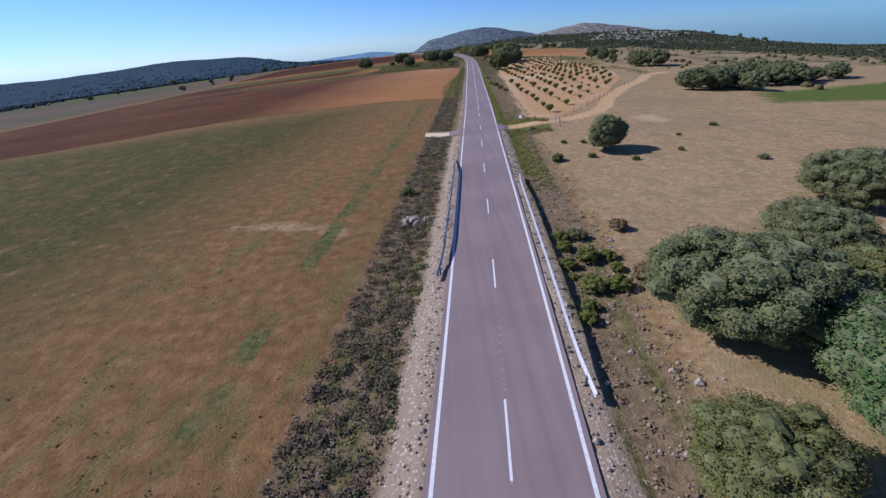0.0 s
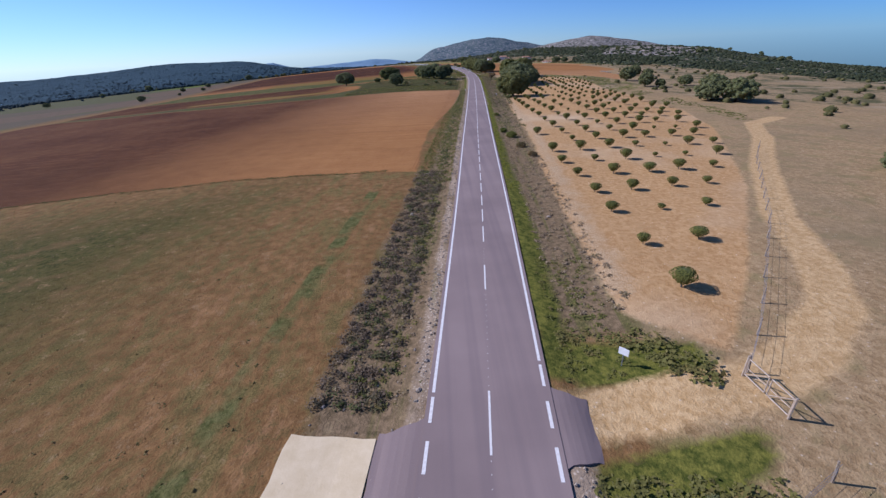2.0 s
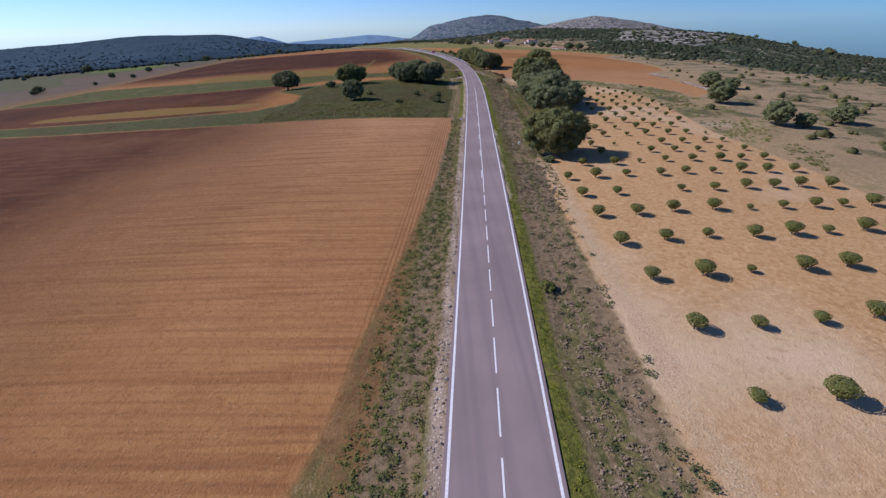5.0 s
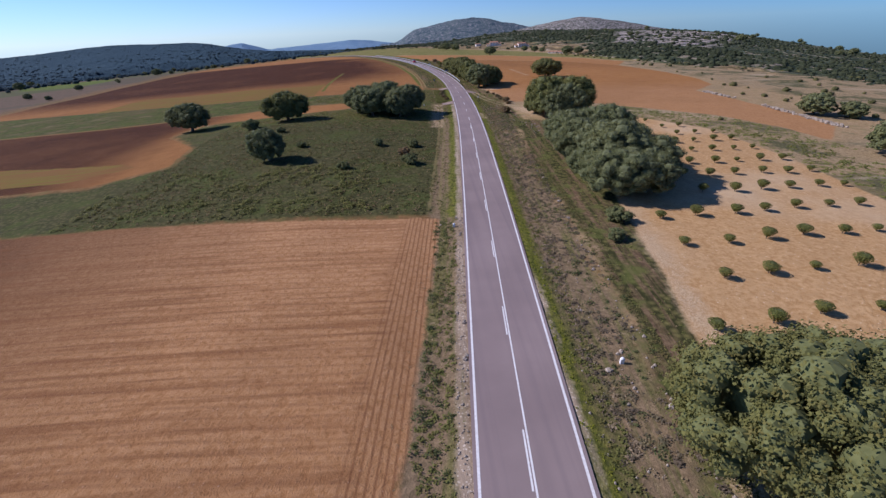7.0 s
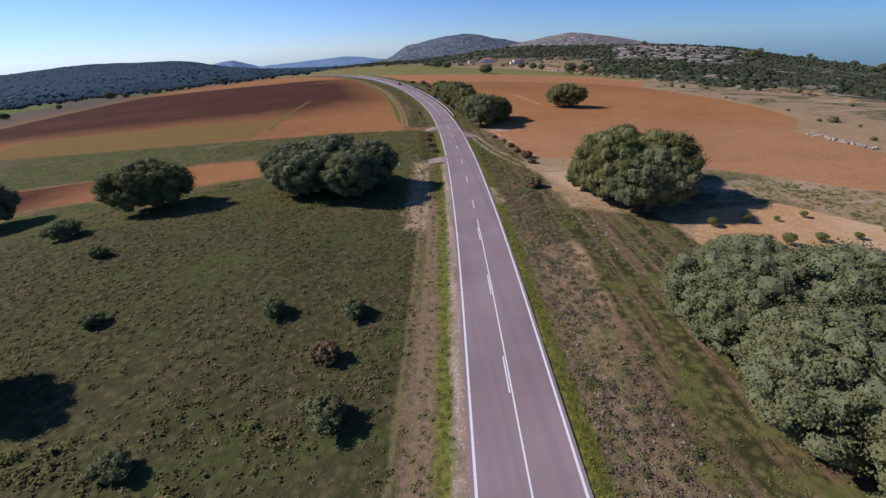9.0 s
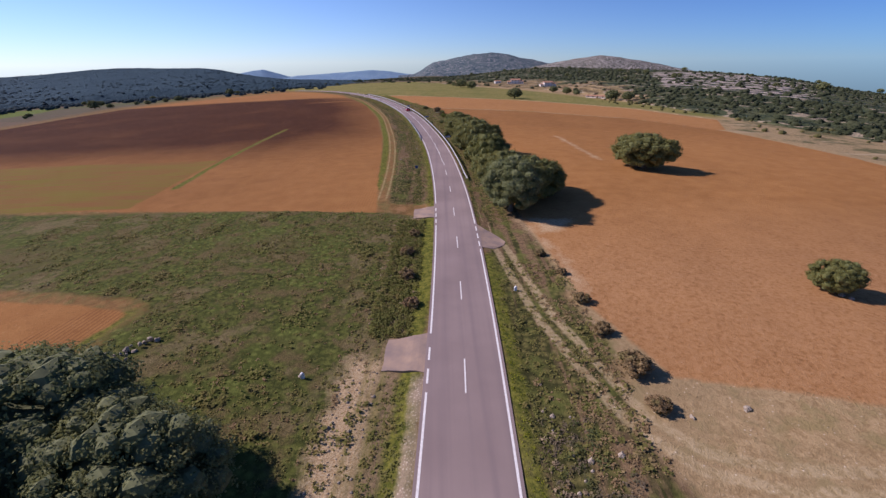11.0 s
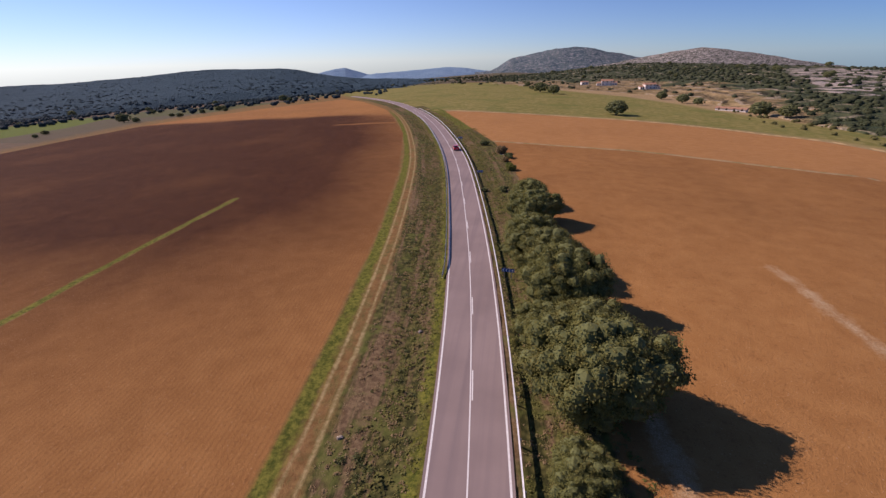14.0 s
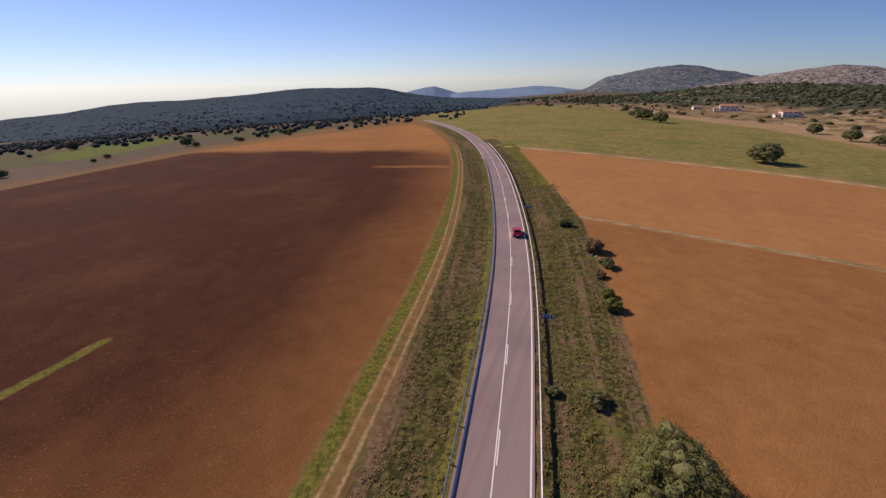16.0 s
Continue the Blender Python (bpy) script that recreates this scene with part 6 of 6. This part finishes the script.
scatter("dry_tufts", "dry grass tufts between orchard and field", px_[m], py_[m], rg.uniform(0.12, 0.3, m.sum()), 10, 0.07, MAT_STRAW, 8, 0.5)
# the rough strip behind the orchard
bx_, by_ = rg.uniform(66, 96, 4000), rg.uniform(150, 325, 4000)
m = (inside(bx_, by_, ORCHARD) < -0.5) & (inside(bx_, by_, ORCHARD) > -11) & (inside(bx_, by_, FIELD_C) < -1) & patchy(bx_, by_, 0.18, -0.15)
scatter("orchard_scrub", "green-brown scrub on the strip behind the orchard", bx_[m], by_[m], rg.uniform(0.25, 0.7, m.sum()), 14, 0.14, MAT_WEED, 15, 0.6)
# pebbles on the shoulders
x, y = join(strip_points(rg, 1500, -20, 245, -4.1, -3.25, clear(66, 74)), strip_points(rg, 500, -20, 72, 3.3, 4.2), strip_points(rg, 260, -10, 60, 4, 9), strip_points(rg, 300, -10, 118, -9, -4), strip_points(rg, 120, 310, 331, -9.4, -6.6), strip_points(rg, 120, 190, 235, 4, 8))
base, tri = lump(np.random.default_rng(3), 3, 5, 0.25)
sz = rg.uniform(0.04, 0.12, len(x)) * np.where(rg.random(len(x)) < 0.1, 2.0, 1.0)
co = (base[None] * sz[:, None, None] * np.array([1, 0.8, 0.6]) + np.stack([x, y, height(x, y) + 0.02], 1)[:, None]).reshape(-1, 3)
fa = [tuple(i + k * len(base) for i in f) for k in range(len(x)) for f in tri]
tagged(from_arrays("pebbles", co, fa, MAT_STONE), "loose pale stones on the road shoulders", "pebbles", kind="stuff")


# ---------------------------------------------------------------- bushes that stand alone
def bush(seed, label, mats, name="bush"):
    me = crown_mesh("bush", seed, 1.0, 1.25, 0.0, 26, 60, 0.075, (mats[0], mats[0]), 1.0, (0.2, 0.36))
    return tagged(new(name, me), label, "bush", "bushes on the verges")


BUSHES = {"broom": bush(71, "bright green broom bush on the stony verge", (MAT_BROOM, MAT_OAK_CORE), "broom_bush"),
          "brown": bush(72, "half-dry brown bramble bush at the field edge", (MAT_BRIAR, MAT_OAK_CORE), "bramble_bush"),
          "oak": bush(73, "small dark kermes oak bush", (MAT_OAK, MAT_OAK_CORE), "kermes_bush")}
BUSH_PLACES = [("broom", x, y, r) for x, y, r in ((3.7, 28.2, 0.6), (3.5, 26.4, 0.6), (4.6, 24.7, 0.85), (3.0, 23.8, 0.6), (6.0, 24.6, 0.55), (6.0, 23.0, 0.5), (3.6, 20.9, 0.8), (5.3, 20.8, 0.75), (2.8, 19.0, 0.5), (2.3, 17.9, 0.55), (2.9, 22.4, 0.35),
               (14.3, 140, 1.0), (13.6, 146, 0.8), (15.1, 168.7, 0.7), (-9, 41, 0.6), (21.4, 488.5, 1.3), (20.8, 492, 1.0), (19.5, 60, 0.5), (15, 57, 0.4), (13.6, 49.5, 0.5), (18, 47, 0.45), (25, 50, 0.4), (29, 58, 0.35), (12.4, 57.5, 0.4))]
BUSH_PLACES += [("oak", x, y, r) for x, y, r in ((4.9, 28.1, 0.7), (9.2, 49, 0.8), (10.3, 68, 0.5), (24.5, 205.5, 0.9), (20.5, 502.2, 1.2), (-16, 279.5, 0.9), (-5.4, 265.4, 1.0), (-0.9, 280, 1.1), (5.8, 268.2, 1.4), (6.1, 279.6, 1.2), (-24, 292.6, 1.0), (-33, 300, 1.8), (31, 240.5, 1.4), (29, 236, 1.0), (22, 440, 1.4), (24, 450, 1.3), (20, 470, 1.0), (16, 470, 0.7), (12, 520, 1.3), (31, 44, 0.5), (37, 63, 0.5), (10.5, 24.5, 0.8))]
BUSH_PLACES += [("brown", x, y, r) for x, y, r in ((34.3, 329.3, 1.2), (33.6, 334, 0.8), (33.4, 339.2, 0.8), (33, 345, 0.55), (31.8, 350, 0.6), (30.8, 311.3, 1.35), (18, 508, 1.8), (34.4, 325.5, 0.8), (19.6, 498, 0.9), (4.6, 274, 1.1), (16.5, 339, 0.8), (15.7, 345, 0.9), (15.2, 351, 0.9), (15.9, 357, 0.8), (7.3, 21.5, 0.9), (8.5, 29, 0.7), (14.5, 131, 0.8), (15, 124, 0.7))]
done = set()
for kind, x, y, r in BUSH_PLACES:
    m = pose(x, y, on_ground(x, y) - 0.05, 0, 0, (x * 53 + y * 29) % 360)
    ob = copy_thing(BUSHES[kind], m) if kind in done else BUSHES[kind]
    if kind not in done:
        done.add(kind)
        ob.matrix_basis = m
    ob.scale = (r, r, r * 0.95)


# ---------------------------------------------------------------- far woods
def on_hill(grid, rng, n, lo, hi):
    """Random places on a hill's slope."""
    i, j = rng.uniform(lo, hi, n), rng.uniform(0, grid.shape[1] - 1.01, n)
    a, b = i.astype(int), j.astype(int)
    u, v = (i - a)[:, None], (j - b)[:, None]
    return (grid[a, b] * (1 - u) + grid[a + 1, b] * u) * (1 - v) + (grid[a, b + 1] * (1 - u) + grid[a + 1, b + 1] * u) * v, i / 25


def fast_tris(name, co, tri, material):
    me = bpy.data.meshes.new(name)
    me.vertices.add(len(co))
    me.vertices.foreach_set("co", np.ascontiguousarray(co, dtype=np.float32).ravel())
    me.loops.add(tri.size)
    me.loops.foreach_set("vertex_index", np.ascontiguousarray(tri, dtype=np.int32).ravel())
    me.polygons.add(len(tri))
    me.polygons.foreach_set("loop_start", np.arange(0, tri.size, 3, dtype=np.int32))
    me.polygons.foreach_set("loop_total", np.full(len(tri), 3, dtype=np.int32))
    me.polygons.foreach_set("use_smooth", np.ones(len(tri), dtype=bool))
    me.update(calc_edges=True)
    me.materials.append(material)
    return new(name, me)


def far_wood(name, label, places, size, per, material, seed, leaf=0.26, tall=0.8):
    """Rounded, uneven crowns with a ragged skin of leaf sprays."""
    rng = np.random.default_rng(seed)
    n = len(places)
    ang = np.arange(6) * math.pi / 3
    dome = [(0, 0, 1.0)] + [(r * math.cos(t + o), r * math.sin(t + o), z) for r, z, o in ((0.66, 0.74, 0.0), (1.0, 0.22, 0.5), (0.86, -0.35, 0.0)) for t in ang]
    tri = [(0, 1 + k, 1 + (k + 1) % 6) for k in range(6)]
    for ring in (1, 7):
        for k in range(6):
            p, q = ring + k, ring + (k + 1) % 6
            tri += [(p, p + 6, q), (q, p + 6, q + 6)]
    r = np.asarray(size)[:, None, None]
    co = np.array(dome)[None] * rng.uniform(0.72, 1.18, (n, len(dome), 1)) * np.array([1, 1, tall]) * r * 0.92 + places[:, None]
    idx = (np.array(tri)[None] + (np.arange(n) * len(dome))[:, None, None]).reshape(-1, 3)
    co = co.reshape(-1, 3)
    if per:
        v = rng.normal(0, 1, (n * per, 3))
        v[:, 2] = np.abs(v[:, 2]) + 0.2
        v /= np.linalg.norm(v, axis=1)[:, None]
        rr = np.repeat(size, per)[:, None]
        leaves, _ = leaf_quads(rng, np.repeat(places, per, axis=0) + v * rr * np.array([1, 1, tall]), v, 1.0)
        mid = leaves.reshape(-1, 4, 3).mean(axis=1, keepdims=True)
        leaves = (mid + (leaves.reshape(-1, 4, 3) - mid) * (rr * leaf)[:, None, :]).reshape(-1, 3)
        q = np.arange(len(leaves)).reshape(-1, 4) + len(co)
        idx = np.concatenate([idx, q[:, [0, 1, 2]], q[:, [0, 2, 3]]])
        co = np.concatenate([co, leaves])
    return tagged(fast_tris(name, co, idx, material), label, "woodland", kind="stuff")


MAT_FARWOOD = foliage_material("far_wood", (0.050, 0.064, 0.034), (0.096, 0.104, 0.056), (0.070, 0.082, 0.036))
MAT_SHRUB = foliage_material("slope_shrubs", (0.09, 0.10, 0.038), (0.18, 0.17, 0.065), (0.18, 0.15, 0.06))
# tree colour for ridge and plain, with the same haze blue mixed in
MAT_RIDGEWOOD_HAZED = foliage_material("ridge_wood", (0.034, 0.060, 0.066), (0.052, 0.082, 0.088), (0.044, 0.070, 0.074))
rw = np.random.default_rng(9)
p, up = on_hill(HILL_EAST, rw, 15000, 0.3, 25)
az = np.degrees(np.arctan2(p[:, 0] - 5, p[:, 1] - 200))
m = patchy(p[:, 0], p[:, 1], 0.02, -0.25) | (rw.random(len(p)) < 0.3)
m &= ~((up < 0.32) & (az < 21) & (rw.random(len(p)) < 0.85)) & ~((np.abs(up - 0.6) < 0.32) & (az > 23.5) & (az < 37) & (rw.random(len(p)) < 0.7)) & ~((up < 0.09) & (az > 36) & (rw.random(len(p)) < 0.9))
near = np.hypot(p[:, 0] - 5, p[:, 1] - 200) < 520
for name, label, k, per in (("hill_scrub", "rounded dark evergreen scrub at the foot of the hillside", m & near, 16), ("hill_wood", "dark evergreen wood over the hillside", m & ~near, 4)):
    far_wood(name, label, p[k], rw.uniform(1.2, 3.4, k.sum()) * np.where(near[k], 0.8, 1.15) * np.where(az[k] > 37, 0.65, 1.0), per, MAT_FARWOOD, 1)
a, q = rw.uniform(-0.62, 0.7, 1500), rw.uniform(880, 1750, 1500)
x, y = 20 + q * np.sin(a), 200 + q * np.cos(a)
m = (q > 1250) | (rw.random(1500) < 0.12)
far_wood("tree_belt", "dark belt of trees across the far plain", np.stack([x[m], y[m], height(x[m], y[m]) + 1.5], 1), rw.uniform(2.5, 5.0, m.sum()), 9, MAT_FARWOOD, 3, 0.3)
a, q = rw.uniform(0.25, 0.95, 900), rw.uniform(330, 720, 900)
x, y = 20 + q * np.sin(a), 150 + q * np.cos(a)
m = (inside(x, y, FIELD_C) < -8) & (inside(x, y, FIELD_C2) < -8) & (x > 100) & patchy(x, y, 0.02, -0.1)
x2, y2 = rw.uniform(78, 320, 520), rw.uniform(90, 420, 520)
k = (inside(x2, y2, ORCHARD) < -4) & (inside(x2, y2, FIELD_C) < -4) & (inside(x2, y2, FIELD_C2) < -4) & (along(x2, y2, TRACK, 5) < 0) & patchy(x2, y2, 0.05, -0.3)
x, y, m = np.concatenate([x[m], x2[k]]), np.concatenate([y[m], y2[k]]), slice(None)
far_wood("hillside_shrubs", "scattered dark shrubs on the dry slope", np.stack([x[m], y[m], height(x[m], y[m]) + 0.3], 1), rw.uniform(0.5, 1.7, len(x)), 12, MAT_SHRUB, 4)

p, up = on_hill(HILL_WEST, rw, 9000, 0.6, 25)
m = rw.random(len(p)) < np.clip(1.1 - up * 2.2, 0.22, 1) * np.where(patchy(p[:, 0], p[:, 1], 0.012, -0.1), 1.0, 0.35)
far_wood("ridge_wood", "dark woodland all over the ridge, painted with blue haze", p[m], rw.uniform(1.6, 3.4, m.sum()), 3, MAT_RIDGEWOOD_HAZED, 5, 0.26, 0.5)
a, q = rw.uniform(-1.15, -0.2, 4200), rw.uniform(520, 930, 4200)
x, y = 5 + q * np.sin(a), 200 + q * np.cos(a)
m = (inside(x, y, FIELD_B) < -25) & (rw.random(4200) < np.where(patchy(x, y, 0.016, -0.1), 0.9, 0.25) * np.clip((q - 560) / 160, 0.05, 1)) & (np.abs(road_coords(x, y)[1]) > 14)
far_wood("plain_wood", "dark groups of trees on the grey plain, painted with blue haze", np.stack([x[m], y[m], height(x[m], y[m]) + 1.0], 1), rw.uniform(1.3, 3.2, m.sum()), 10, MAT_RIDGEWOOD_HAZED, 6)
# weeds along the ditch, and stones on its banks
x, y = strip_points(rg, 900, 190, 268, 10.2, 11.3)
scatter("ditch_weeds", "dark grey-green weeds along the dry ditch", x, y, rg.uniform(0.14, 0.36, len(x)), 16, 0.075, MAT_FALLOW, 27)
x, y = join(strip_points(rg, 90, 190, 268, 9.2, 10.2), strip_points(rg, 420, 288, 330, 4.6, 16, lambda x, y: patchy(x, y, 0.45, 0.1)), strip_points(rg, 160, -8, 40, 4.5, 10))
sz = rg.uniform(0.05, 0.2, len(x)) * np.where(rg.random(len(x)) < 0.15, 1.8, 1.0)
co = (base[None] * sz[:, None, None] * np.array([1, 0.8, 0.55]) + np.stack([x, y, height(x, y) + 0.02], 1)[:, None]).reshape(-1, 3)
fa = [tuple(i + k * len(base) for i in f) for k in range(len(x)) for f in tri]
tagged(from_arrays("field_stones", co, fa, MAT_STONE), "pale stones strewn over the rough banks", "stones", kind="stuff")
# the green-brown scrub between orchard and field
x, y = rw.uniform(48, 108, 9000), rw.uniform(215, 325, 9000)
m = (inside(x, y, ORCHARD) < -0.6) & (inside(x, y, ORCHARD) > -16) & (inside(x, y, FIELD_C) < -1.2) & patchy(x, y, 0.16, -0.2, 1.0)
scatter("thyme_scrub", "yellow-green scrub on the stony strip by the orchard", x[m], y[m], rw.uniform(0.2, 0.6, m.sum()), 12, 0.12, MAT_BROOM, 16, 0.6)
